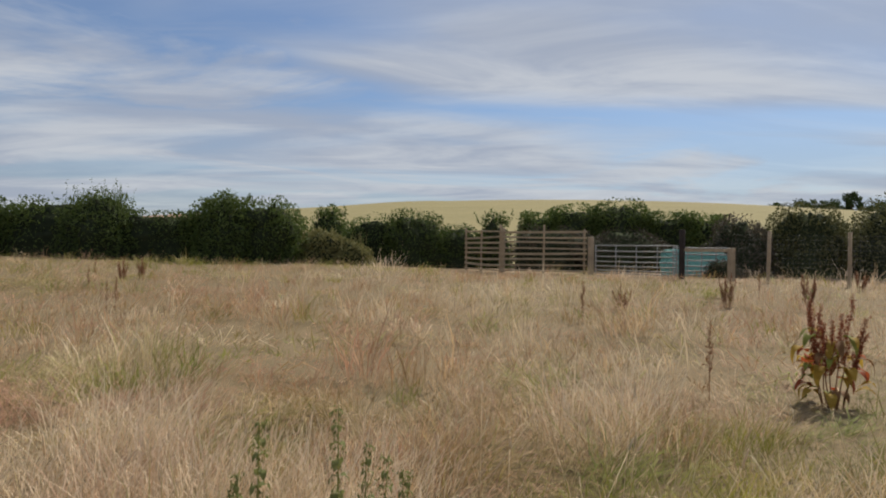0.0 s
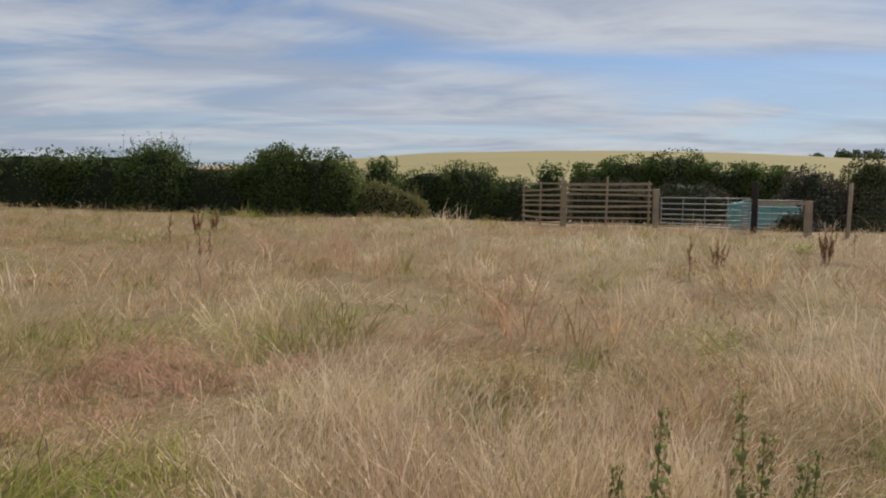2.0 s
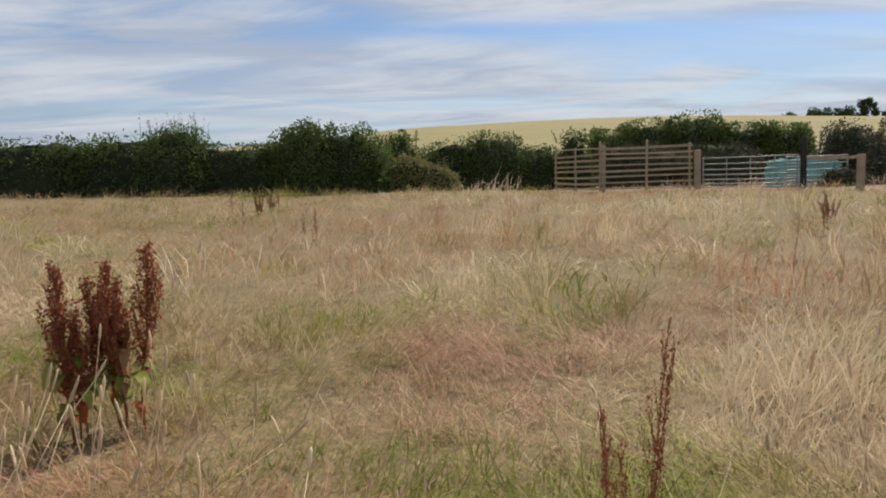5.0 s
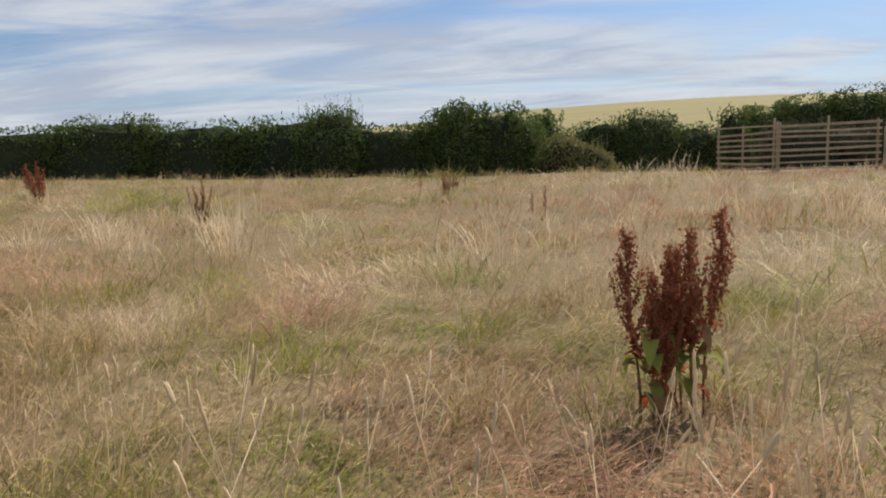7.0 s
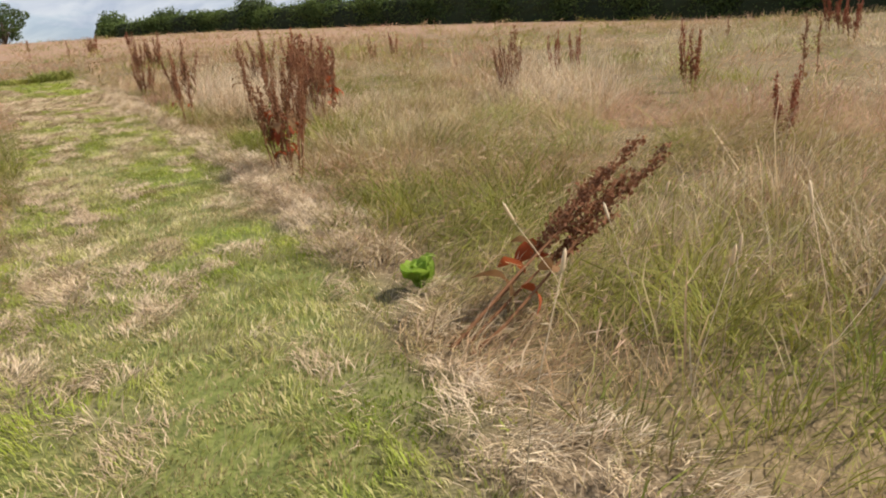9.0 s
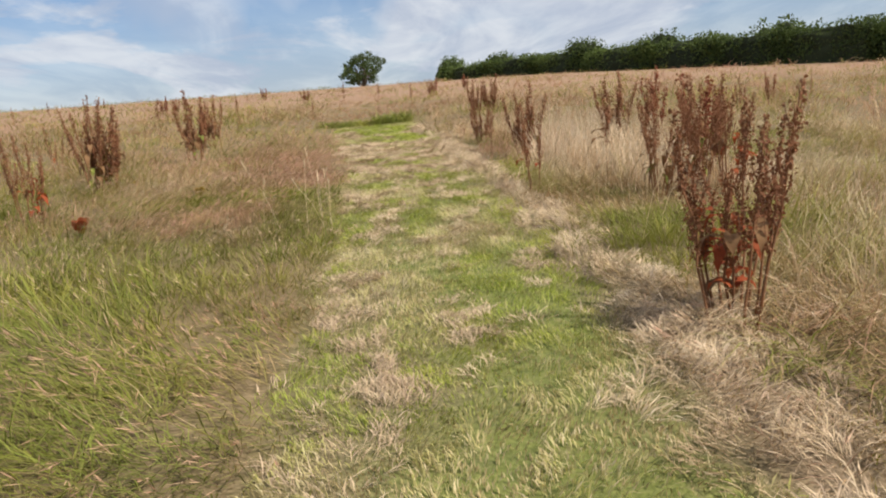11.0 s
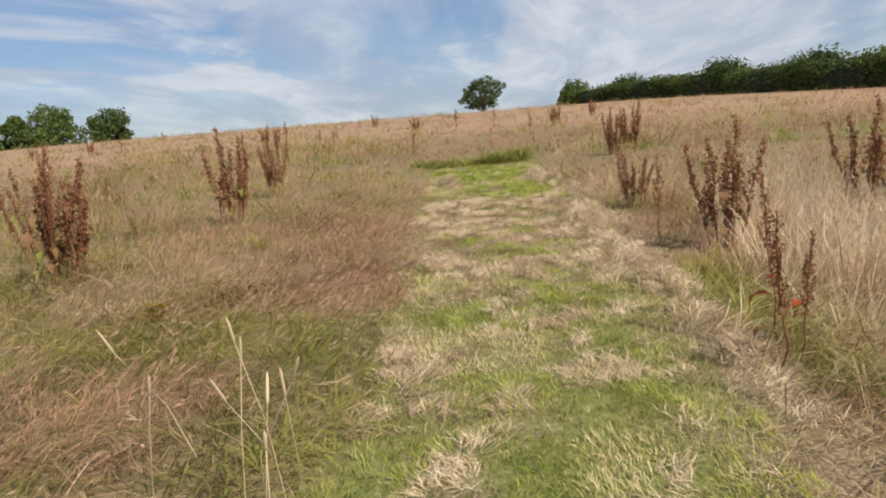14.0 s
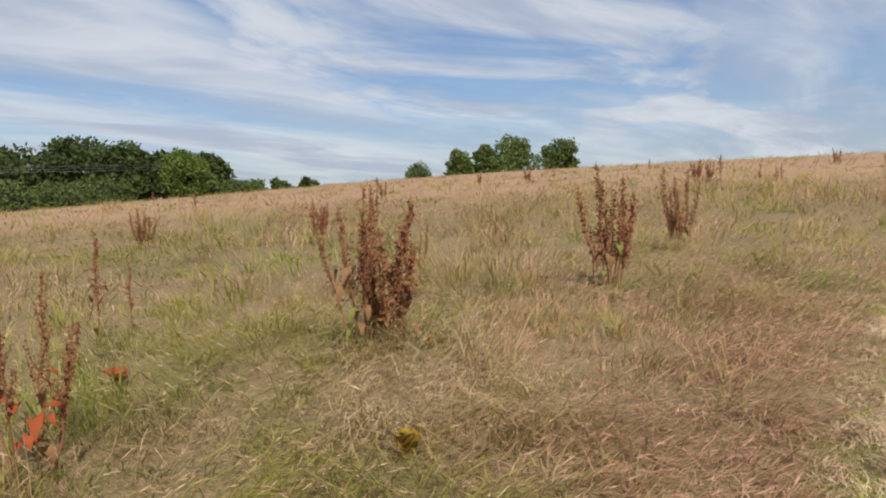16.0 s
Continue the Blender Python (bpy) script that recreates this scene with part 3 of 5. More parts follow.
def seed_stalks(x, y, scale, wide, heads):
    """Thin stalks that end in a loose panicle of short spikes."""
    n = len(x)
    z = height(x, y)
    t = tussock(x, y)
    down = np.clip(laid(x, y) + R.normal(0, 0.2, n), 0, 1) * (1 - 0.7 * t)
    h = (R.uniform(0.20, 0.38, n) + 0.14 * (R.rand(n) < 0.12)) * scale * (0.8 + 0.4 * field(x, y, 2.7, 2)) * hummock(x, y) * (1 + 0.5 * t) * verge(x, y) * (1 + 0.35 * down)
    heading = wind(x, y) + R.normal(0, 0.55, n)
    rise = np.clip(0.14 + 0.6 * down + R.normal(0, 0.14, n), 0, 1.2)
    V, T = arched(x, y, z, h, wide * 0.45 * np.ones(n), heading, rise, rise + np.clip(0.55 + R.normal(0, 0.3, n) - 0.25 * t, 0.05, 1.3), heading + 1.57)
    g = np.clip(greenness(x, y) * 0.45 + R.normal(0, 0.12, n), 0, 0.6)
    p = np.clip(pinkness(x, y) + R.normal(0, 0.15, n) - 0.75 * t, 0, 1)
    tone = np.clip(R.normal(0.55, 0.2, n) + 0.3 * t, 0, 1)
    out = [(V, T, np.repeat(g[:, None], 6, 1), np.repeat(p[:, None], 6, 1), np.repeat(tone[:, None], 6, 1))]
    tip, mid = V[:, 5], (V[:, 3] + V[:, 4]) / 2
    axis = tip - mid
    axis /= np.linalg.norm(axis, axis=1, keepdims=True) + 1e-6
    for k in range(heads):
        f = 0.22 * (k / heads)
        root = tip - axis * (f * h[:, None] * 0.9)
        spread = R.normal(0, 1, (n, 3)).astype(np.float32)
        spread /= np.linalg.norm(spread, axis=1, keepdims=True)
        end = root + axis * R.uniform(0.03, 0.07, n)[:, None] + spread * (0.012 + 0.05 * f) * R.uniform(0.6, 1.4, n)[:, None] * (1 + 0.3 * wide / 0.005)
        side = np.cross(end - root, spread)
        side /= np.linalg.norm(side, axis=1, keepdims=True) + 1e-6
        side *= wide * 0.42
        M = (root + end) / 2
        V3 = np.stack([root, M + side, end, M - side], 1)
        T3 = np.array([[0, 1, 2], [0, 2, 3]], np.int32)[None] + (np.arange(n, dtype=np.int32) * 4)[:, None, None]
        out.append((V3, T3, np.repeat(g[:, None] * 0.6, 4, 1), np.repeat(p[:, None], 4, 1), np.repeat(tone[:, None], 4, 1)))
    return out


sets = []
x, y = scatter((-29, -7), (8, 10), 130000, lambda x, y: seen(x, y) * open_field(x, y) * smooth(gap(x, y), 8.5, 4.5) * (0.12 + 0.75 * pinkness(x, y) ** 1.5 + 0.5 * tussock(x, y)))
sets += seed_stalks(x, y, 1.0, 0.0048, 4)
x, y = scatter((-48, -26), (24, 32), 56000, lambda x, y: open_field(x, y) * smooth(gap(x, y), 4.5, 8.5) * smooth(gap(x, y), 34, 8) * (0.3 + 0.6 * pinkness(x, y) + 0.5 * tussock(x, y)))
sets += seed_stalks(x, y, 0.85, 0.0105, 2)
grass_object("grass_seed_heads", sets, SEEDS, "feathery pinkish seed heads above the long grass")

# the mown strip: short green blades in tufts, and cut hay in clots
def clots(x, y):
    """1 in the thick of a clot of hay, 0 in the gaps."""
    return smooth(0.55 * field(x, y, 0.13, 6) + 0.45 * field(x, y, 0.33, 4), 0.36, 0.62)


x, y = scatter((-30.2, -0.6), (-4, 3.2), 600000, lambda x, y: mown(x, y) * (1 - 0.85 * windrow(x, y) * clots(x, y)) * smooth(x, 4, -8) * (0.45 + 0.55 * smooth(field(x, y, 0.17, 1), 0.25, 0.55)))
n = len(x)
tuft = smooth(0.55 * field(x, y, 0.19, 1) + 0.45 * field(x, y, 0.08, 2), 0.3, 0.68)
head = 9 * field(x, y, 0.26, 2) + R.normal(0, 0.8, n)
rise = R.uniform(0.1, 1.0, n)
V, T = arched(x, y, height(x, y) + 0.02 * tuft * R.rand(n), R.uniform(0.022, 0.065, n) * (0.45 + 1.0 * tuft), R.uniform(0.0032, 0.0065, n), head, rise, rise + R.uniform(0.2, 0.9, n), head + 1.57 + R.normal(0, 0.6, n), 2)
g = np.clip(0.34 + 0.62 * smooth(field(x, y, 0.6, 5), 0.25, 0.6) + 0.3 * (tuft - 0.5) - 0.2 * smooth(x, -12, -14) * smooth(x, -26, -24) + R.normal(0, 0.25, n), 0, 1)
p = np.clip(R.normal(0.3, 0.3, n), 0, 1)
tone = np.clip(0.42 + 0.8 * (field(x, y, 0.3, 0) - 0.5) + 0.5 * (tuft - 0.5) + R.normal(0, 0.2, n), 0, 1)
grass_object("mown_grass", [(V, T, np.repeat(g[:, None], 4, 1), np.repeat(p[:, None], 4, 1), np.repeat(tone[:, None], 4, 1))], SWARD, "short mown green grass with yellow stubble")
x, y = scatter((-29.5, -0.6), (-7, 3.6), 800000, lambda x, y: windrow(x, y) * (0.06 + 0.94 * clots(x, y)) * smooth(x, 4, -8))
n = len(x)
thick = clots(x, y)
ridge = smooth(np.abs(y - np.interp(x, PATH_X, PATH_Y) - 0.95), 0.4, 0.1)
pile = (0.035 + 0.13 * ridge) * windrow(x, y) * thick * (0.35 + 0.65 * field(x, y, 0.16, 3)) * R.rand(n) ** 0.6
h = R.uniform(0.04, 0.13, n)
head = 11 * field(x, y, 0.22, 3) + R.normal(0, 0.7, n)
rise = np.clip(R.normal(1.15, 0.28, n), 0.3, 1.6)
V, T = arched(x, y, height(x, y) + pile + 0.012, h, R.uniform(0.003, 0.0058, n), head, rise, rise + R.uniform(0.2, 0.9, n), R.uniform(0, 6.28, n), 2)
low = pile / 0.17
tone = np.clip(0.34 + 0.5 * low + 0.9 * (field(x, y, 0.25, 2) - 0.5) + R.normal(0, 0.2, n), 0, 1)
grass_object("cut_hay", [(V, T, np.repeat(np.clip(R.normal(0.06, 0.15, n), 0, 1)[:, None], 4, 1), np.repeat(np.clip(field(x, y, 0.4, 2) * 1.2 - 0.2 + R.normal(0, 0.2, n), 0, 1)[:, None], 4, 1), np.repeat(tone[:, None], 4, 1))], THATCH, "pale cut hay lying along the mown strip")


# ---- hedges, shrubs and trees ----
Q = np.random.RandomState(23)


def join(*pieces):
    """Joins (verts, tris) pairs."""
    base, V, T = 0, [], []
    for v, t in pieces:
        v, t = np.asarray(v, np.float32).reshape(-1, 3), np.asarray(t, np.int32).reshape(-1, 3)
        V.append(v), T.append(t + base)
        base += len(v)
    return np.concatenate(V), np.concatenate(T)


def tube(points, radii, sides=5):
    """A tapered tube along points."""
    P, n = np.asarray(points, float), len(points)
    D = np.gradient(P, axis=0)
    D /= np.linalg.norm(D, axis=1, keepdims=True) + 1e-9
    ref = np.where(np.abs(D[:, 2:3]) > 0.9, [[1.0, 0, 0]], [[0, 0, 1.0]])
    A = np.cross(D, ref)
    A /= np.linalg.norm(A, axis=1, keepdims=True) + 1e-9
    B = np.cross(D, A)
    ang = np.arange(sides) * 2 * np.pi / sides
    V = P[:, None] + (A[:, None] * np.cos(ang)[None, :, None] + B[:, None] * np.sin(ang)[None, :, None]) * np.asarray(radii, float)[:, None, None]
    i = np.arange(n - 1)[:, None] * sides
    j, k = np.arange(sides)[None], (np.arange(sides)[None] + 1) % sides
    T = np.concatenate([np.stack([i + j, i + k, i + sides + k], -1).reshape(-1, 3), np.stack([i + j, i + sides + k, i + sides + j], -1).reshape(-1, 3)])
    end = (n - 1) * sides
    cap = [[end, end + a, end + a + 1] for a in range(1, sides - 1)]
    return V.reshape(-1, 3), np.concatenate([T, np.array(cap, int).reshape(-1, 3)])


def leaves(P, size, rng, droop=0.0, narrow=0.55):
    """A folded diamond leaf at each place, turned at random."""
    n = len(P)
    a = rng.normal(0, 1, (n, 3))
    a[:, 2] -= droop
    a /= np.linalg.norm(a, axis=1, keepdims=True)
    b = np.cross(a, rng.normal(0, 1, (n, 3)))
    b /= np.linalg.norm(b, axis=1, keepdims=True) + 1e-9
    s = (size * rng.uniform(0.6, 1.35, n))[:, None]
    V = np.stack([P, P + (a * 0.5 + b * narrow / 2) * s, P + a * s, P + (a * 0.5 - b * narrow / 2) * s], 1)
    T = np.array([[0, 1, 2], [0, 2, 3]])[None] + (np.arange(n) * 4)[:, None, None]
    return V.reshape(-1, 3), T.reshape(-1, 3)


def lumps(U, seed, amount):
    """Uneven swelling for unit directions U."""
    r = np.random.RandomState(seed)
    out = np.zeros(len(U))
    for f in (2.2, 4.5, 9.0):
        k = r.normal(0, f, (3, 3))
        out += np.sin(U @ k[0] + r.rand() * 6) * np.sin(U @ k[1] + r.rand() * 6) / f ** 0.5
    return 1 + amount * out


def crown(rx, ry, h, count, size, seed, box=0.7, low=0.0, rough=0.16):
    """A leafy mass on the ground: leaves in an uneven shell round a closed inner core."""
    r = np.random.RandomState(seed)
    U = r.normal(0, 1, (count, 3))
    U[:, 2] = np.abs(U[:, 2]) * 0.9 - 0.12
    U /= np.linalg.norm(U, axis=1, keepdims=True)
    S = np.sign(U) * np.abs(U) ** box
    S[:, 2] = np.maximum(S[:, 2], 0.02)
    k = lumps(U, seed, rough) * (1 - 0.30 * r.rand(count) ** 2)
    P = S * k[:, None] * (rx, ry, h)
    P[:, 2] = np.maximum(P[:, 2], low + 0.05 * r.rand(count))
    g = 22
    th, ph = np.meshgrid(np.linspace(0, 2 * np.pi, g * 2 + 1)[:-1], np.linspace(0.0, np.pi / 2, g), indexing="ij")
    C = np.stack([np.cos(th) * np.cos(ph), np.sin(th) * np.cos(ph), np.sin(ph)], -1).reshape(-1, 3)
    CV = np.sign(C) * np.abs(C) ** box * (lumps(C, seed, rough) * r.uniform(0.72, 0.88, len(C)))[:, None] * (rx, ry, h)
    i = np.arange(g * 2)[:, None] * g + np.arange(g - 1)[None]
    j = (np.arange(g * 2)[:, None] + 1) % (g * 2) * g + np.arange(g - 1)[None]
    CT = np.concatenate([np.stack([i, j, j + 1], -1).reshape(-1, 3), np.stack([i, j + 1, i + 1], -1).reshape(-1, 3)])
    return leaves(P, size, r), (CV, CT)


def shoots(rx, ry, h, count, length, size, seed):
    """Upright leafy twigs that stand out of the top."""
    r = np.random.RandomState(seed)
    out = []
    for _ in range(count):
        a = np.array([r.uniform(-rx, rx), r.uniform(-ry, ry), h * 0.8])
        n, L = 12, length * r.uniform(0.5, 1.2)
        d = np.array([r.normal(0, 0.2), r.normal(0, 0.2), 1.0])
        P = a + np.linspace(0, 1, n)[:, None] * d * L
        out.append(tube(P[::4], np.linspace(0.012, 0.004, len(P[::4])), 3))
        out.append(leaves(np.repeat(P[2:], 2, 0), size, r, 0, 0.4))
    return join(*out)


def shrub(name, x, y, rx, ry, h, count, size, material, label, category, turn=0.0, box=0.7, group="", twigs=None, rough=0.16):
    seed = int(abs(x * 131 + y * 57)) % 9999
    z = float(height(x, y))
    t = thing(name, pose(x, y, z - 0.05, 0, 0, turn), label, category, group)
    outer, inner = crown(rx, ry, h, count, size, seed, box, 0.0, rough)
    part("crown", raw_mesh("crown", *outer, material), t)["kind"] = "stuff"
    # closed hull coloured near-black in place of the shade inside the bush
    part("core", raw_mesh("core", *inner, INNER_SHADE), t, "near-black core standing in for the shade among the leaves")
    stems = [tube([(i * rx * 0.4, 0, -0.05), (i * rx * 0.42 + 0.1, 0.05, h * 0.3), (i * rx * 0.5, -0.05, h * 0.7)], (0.05, 0.04, 0.015), 5) for i in (-1, 0, 1)]
    part("stems", raw_mesh("stems", *join(*stems), BARK), t)["kind"] = "stuff"
    if twigs:
        part("leafy_spray", raw_mesh("leafy_spray", *shoots(rx * 0.8, ry * 0.6, h, *twigs, seed + 1), material), t)["kind"] = "stuff"
    return t


# the field hedge, section by section, from the gap in the north-east to its far end in the west
HEDGE_X = (-102, -80, -60, -45, -30, -8)
HEDGE_Y = (9.5, 20.5, 27.5, 31.0, 31.8, 30.4)
s, x = 0, -8.6
while x > -98:
    y = float(np.interp(x, HEDGE_X, HEDGE_Y))
    y2 = float(np.interp(x - 1, HEDGE_X, HEDGE_Y))
    step = 4.0 + 0.05 * abs(x + 8)
    turn = math.degrees(math.atan2(y - y2, 1.0))
    top = 2.45 + 0.28 * float(smooth(x, -40, -20)) + 0.38 * math.sin(x * 0.9) * math.sin(x * 0.23 + 1) - 0.004 * abs(x + 8)
    far = abs(x + 8) / 92
    shrub("hedge_section", x, y + 0.4, step * 0.72, 1.25, top, int(7400 - 2600 * far), 0.125 + 0.11 * far, HEDGE, "clipped dark green hawthorn hedge beside the meadow", "hedge", turn, 0.55, "field hedge", (8, 0.3, 0.1) if s % 3 == 1 and x > -40 else None, 0.10)
    x -= step
    s += 1
shrub("hawthorn_bush", -14.9, 30.6, 1.7, 1.3, 2.85, 7800, 0.11, HEDGE, "dark bush with feathery upright shoots in the hedge", "bush", 0, 0.75, "", (60, 1.0, 0.08))
shrub("elder_bush", -9.3, 30.4, 1.5, 1.4, 3.1, 9000, 0.125, HEDGE, "tall rounded dark green bush with leafy sprays", "bush", 0, 0.95, "", (34, 0.55, 0.15))
shrub("hawthorn_bush", -7.2, 30.8, 1.2, 1.2, 2.2, 6000, 0.11, HEDGE, "low dark bush at the end of the hedge", "bush", 0, 0.85)
shrub("gap_shrub", -5.3, 31.0, 1.2, 0.9, 1.55, 5200, 0.12, GAP_SCRUB, "pale olive scrub filling a gap in the hedge", "bush", 0, 0.9, "", (26, 0.5, 0.06))
shrub("gap_shrub", -4.0, 31.2, 1.0, 0.8, 1.2, 4200, 0.11, GAP_SCRUB, "pale olive scrub filling a gap in the hedge", "bush", 0, 0.9, "", (26, 0.5, 0.05))
shrub("elder_bush", -5.75, 36.6, 1.2, 1.2, 3.0, 5600, 0.125, HEDGE, "rounded green bush behind the hedge gap", "bush", 0, 1.0, "", (16, 0.5, 0.14))
shrub("hedge_section", -3.3, 34.4, 1.9, 1.2, 2.35, 6800, 0.11, HEDGE, "uneven dark green hedge near the cattle pen", "hedge", 0, 0.7, "pen hedge")
shrub("hedge_section", -1.2, 34.2, 1.7, 1.2, 2.6, 6800, 0.11, HEDGE, "uneven dark green hedge near the cattle pen", "hedge", 0, 0.75, "pen hedge", (40, 0.6, 0.08))
shrub("hedge_section", 0.8, 34.6, 1.6, 1.2, 2.25, 6000, 0.11, HEDGE, "uneven dark green hedge near the cattle pen", "hedge", 0, 0.7, "pen hedge")
shrub("elder_bush", 2.7, 35.2, 0.9, 0.8, 2.75, 1900, 0.15, HEDGE, "slender green bush rising behind the slatted pen", "bush", 0, 1.0, "", (18, 0.6, 0.14))
for x, y, rx, h in ((5.9, 40.5, 1.5, 2.6), (7.8, 40.3, 2.0, 2.95), (10.2, 39.6, 2.0, 3.0), (12.6, 39.0, 1.8, 2.6), (14.5, 38.4, 1.4, 2.4)):
    shrub("hedge_section", x, y, rx, 1.3, h + 0.75, 9500, 0.14, HEDGE, "tall clipped hedge behind the cattle pen", "hedge", -14, 0.6, "tall back hedge", (10, 0.22, 0.08), 0.08)
shrub("bramble_heap", 5.2, 33.0, 2.0, 1.0, 2.0, 6000, 0.085, SCRUB, "brown clipped bramble behind the slatted pen", "bush", 0, 0.6)
shrub("bramble_heap", 8.5, 32.4, 2.2, 1.1, 2.0, 7500, 0.085, SCRUB, "low rounded grey-brown bush behind the gate", "bush", -8, 0.65)
shrub("hedge_section", 12.3, 28.4, 1.5, 1.3, 2.4, 8500, 0.105, SCRUB, "dark dense hedge behind the wire fence", "hedge", -25, 0.75, "fence hedge")
shrub("hedge_section", 14.6, 27.6, 1.7, 1.4, 2.85, 9500, 0.11, HEDGE_PALE, "olive hedge behind the wire fence", "hedge", -25, 0.7, "fence hedge", (12, 0.3, 0.08))
shrub("hedge_section", 17.2, 26.2, 1.9, 1.4, 2.95, 9500, 0.11, HEDGE_PALE, "olive hedge behind the wire fence", "hedge", -28, 0.7, "fence hedge")
shrub("hedge_section", 20.2, 24.6, 1.9, 1.4, 2.95, 8000, 0.11, HEDGE_PALE, "olive hedge behind the wire fence", "hedge", -28, 0.7, "fence hedge")


for x, h, rx in ((-58, 3.0, 3.4), (-69, 2.75, 3.0), (-79, 2.9, 3.4), (-91, 2.75, 3.0)):
    shrub("hedge_tree", x, float(np.interp(x, HEDGE_X, HEDGE_Y)) + 0.8, rx, 1.6, h, 2400, 0.24, HEDGE, "taller rounded bush growing up through the hedge", "bush", 20, 0.95, "hedge bushes", None, 0.2)


def tree(name, x, y, h, radius, label, clumps=16, per=420, size=0.4, trunk=0.3, lift=0.32, material=TREE, sink=0.0, flat=0.75, group="", lobe=(0.30, 0.46)):
    """A tree: tapered trunk, limbs that reach into leafy clumps, gaps between them."""
    seed = int(abs(x * 17 + y * 29)) % 9973
    r = np.random.RandomState(seed)
    t = thing(name, pose(x, y, float(height(x, y)) - sink, 0, 0, r.uniform(0, 360)), label, "tree", group)
    wood = [tube([(0, 0, -0.3), (0.05 * h * r.normal(0, .3), 0, h * 0.25), (0, 0.03 * h * r.normal(), h * 0.55), (0, 0, h * 0.8)], (trunk, trunk * 0.75, trunk * 0.45, trunk * 0.12), 8)]
    part("trunk", raw_mesh("trunk", *wood[0], BARK), t)
    green, limbs = [], []
    for i in range(clumps):
        a, q = 2.4 * i + r.normal(0, 0.3), (i + 0.5) / clumps
        rad = radius * (0.78 * math.sin(math.pi * min(q * 0.85 + 0.12, 1)) ** 0.6) * r.uniform(0.55, 1.0)
        c = np.array([math.cos(a) * rad, math.sin(a) * rad, h * (lift + (0.93 - lift) * q)])
        limbs.append(tube([(0, 0, h * (lift * 0.6 + 0.25 * q)), c * (0.5, 0.5, 0.85), c], (trunk * 0.3, trunk * 0.18, trunk * 0.05), 4))
        U = r.normal(0, 1, (per, 3))
        U /= np.linalg.norm(U, axis=1, keepdims=True)
        size_c = radius * r.uniform(*lobe)
        P = c + U * (r.uniform(0.35, 1.0, per) ** 0.6 * lumps(U, seed + i, 0.2))[:, None] * (size_c, size_c, size_c * flat)
        green.append(leaves(P, size, r))
    part("limbs", raw_mesh("limbs", *join(*limbs), BARK), t)["kind"] = "stuff"
    part("crown", raw_mesh("crown", *join(*green), material), t)["kind"] = "stuff"
    return t


tree("oak_tree", -53.3, 40.2, 5.9, 3.5, "dark round tree standing above the field hedge", 14, 420, 0.36, 0.28, 0.25)
tree("oak_tree", -160.5, 0.8, 10.0, 5.6, "lone spreading oak on the skyline", 20, 150, 0.5, 0.5, 0.42, sink=0.3, flat=0.55, lobe=(0.18, 0.30))
shrub("hawthorn_bush", -100.0, 11.6, 3.2, 2.0, 2.9, 2600, 0.3, HEDGE, "round bush at the far end of the hedge", "bush", 0, 0.95)
for x, y, h, rad in ((-153.9, -100.6, 9.8, 4.8), (-157.2, -96.2, 11.2, 4.4), (-161.0, -90.6, 12.4, 6.2), (-166.7, -80.9, 10.8, 5.4)):
    tree("skyline_tree", x, y, h, rad, "dense green tree in a clump on the skyline", 12, 380, 0.75, 0.4, 0.2, HEDGE, group="skyline clump", flat=0.9)
shrub("hawthorn_bush", -132.3, -95.7, 6.5, 3.0, 6.5, 2200, 0.5, HEDGE, "low spreading bush on the skyline", "bush", 30, 0.9)
for x, y, h, rad in ((-148.8, -175.5, 9.0, 5.5), (-155.4, -170.4, 9.2, 4.5), (-162, -165, 9.6, 3.6)):
    tree("far_tree", x, y, h, rad, "distant hazy dark tree beyond the meadow", 9, 260, 0.9, 0.4, 0.35, TREE, group="far trees")
for x, y, h, rad in ((-46, -101, 7.6, 7), (-54, -98, 8.4, 7.5), (-61.5, -95, 9.2, 7.0), (-67, -92.5, 8.2, 5.0), (-71, -90, 6.6, 4.2), (-74, -84, 5.6, 3.5)):
    tree("wood_edge_tree", x, y, h, rad, "broad dark tree at the edge of a wood", 18, 420, 0.65, 0.5, 0.15, TREE, group="wood edge", flat=0.7)
tree("maple_tree", -63, -71.5, 5.3, 2.9, "round bright green tree at the meadow's edge", 16, 520, 0.34, 0.3, 0.12, MAPLE, flat=0.95)
for x, y, rx, h in ((-44, -74, 5.5, 3.4), (-52, -78, 5.0, 3.2), (-57.5, -80, 4.0, 3.4), (-70, -72, 4.0, 1.6), (-36, -72, 6, 3.6)):
    shrub("willow_scrub", x, y, rx, 3.0, h, 3000, 0.35, HEDGE, "tall soft green scrub below the wood", "bush", 25, 0.95, "wood scrub")
for x, y, h, rad in ((131, 226, 8.5, 3.2), (126, 229, 5.2, 4.0), (119, 232, 4.8, 5.0), (111, 236, 3.6, 3.0), (138, 222, 5.0, 4.5)):
    tree("hilltop_tree", x, y, h, rad, "distant dark tree on the corn hill", 9, 220, 0.75, 0.3, 0.15, TREE, group="hilltop trees", flat=0.95)


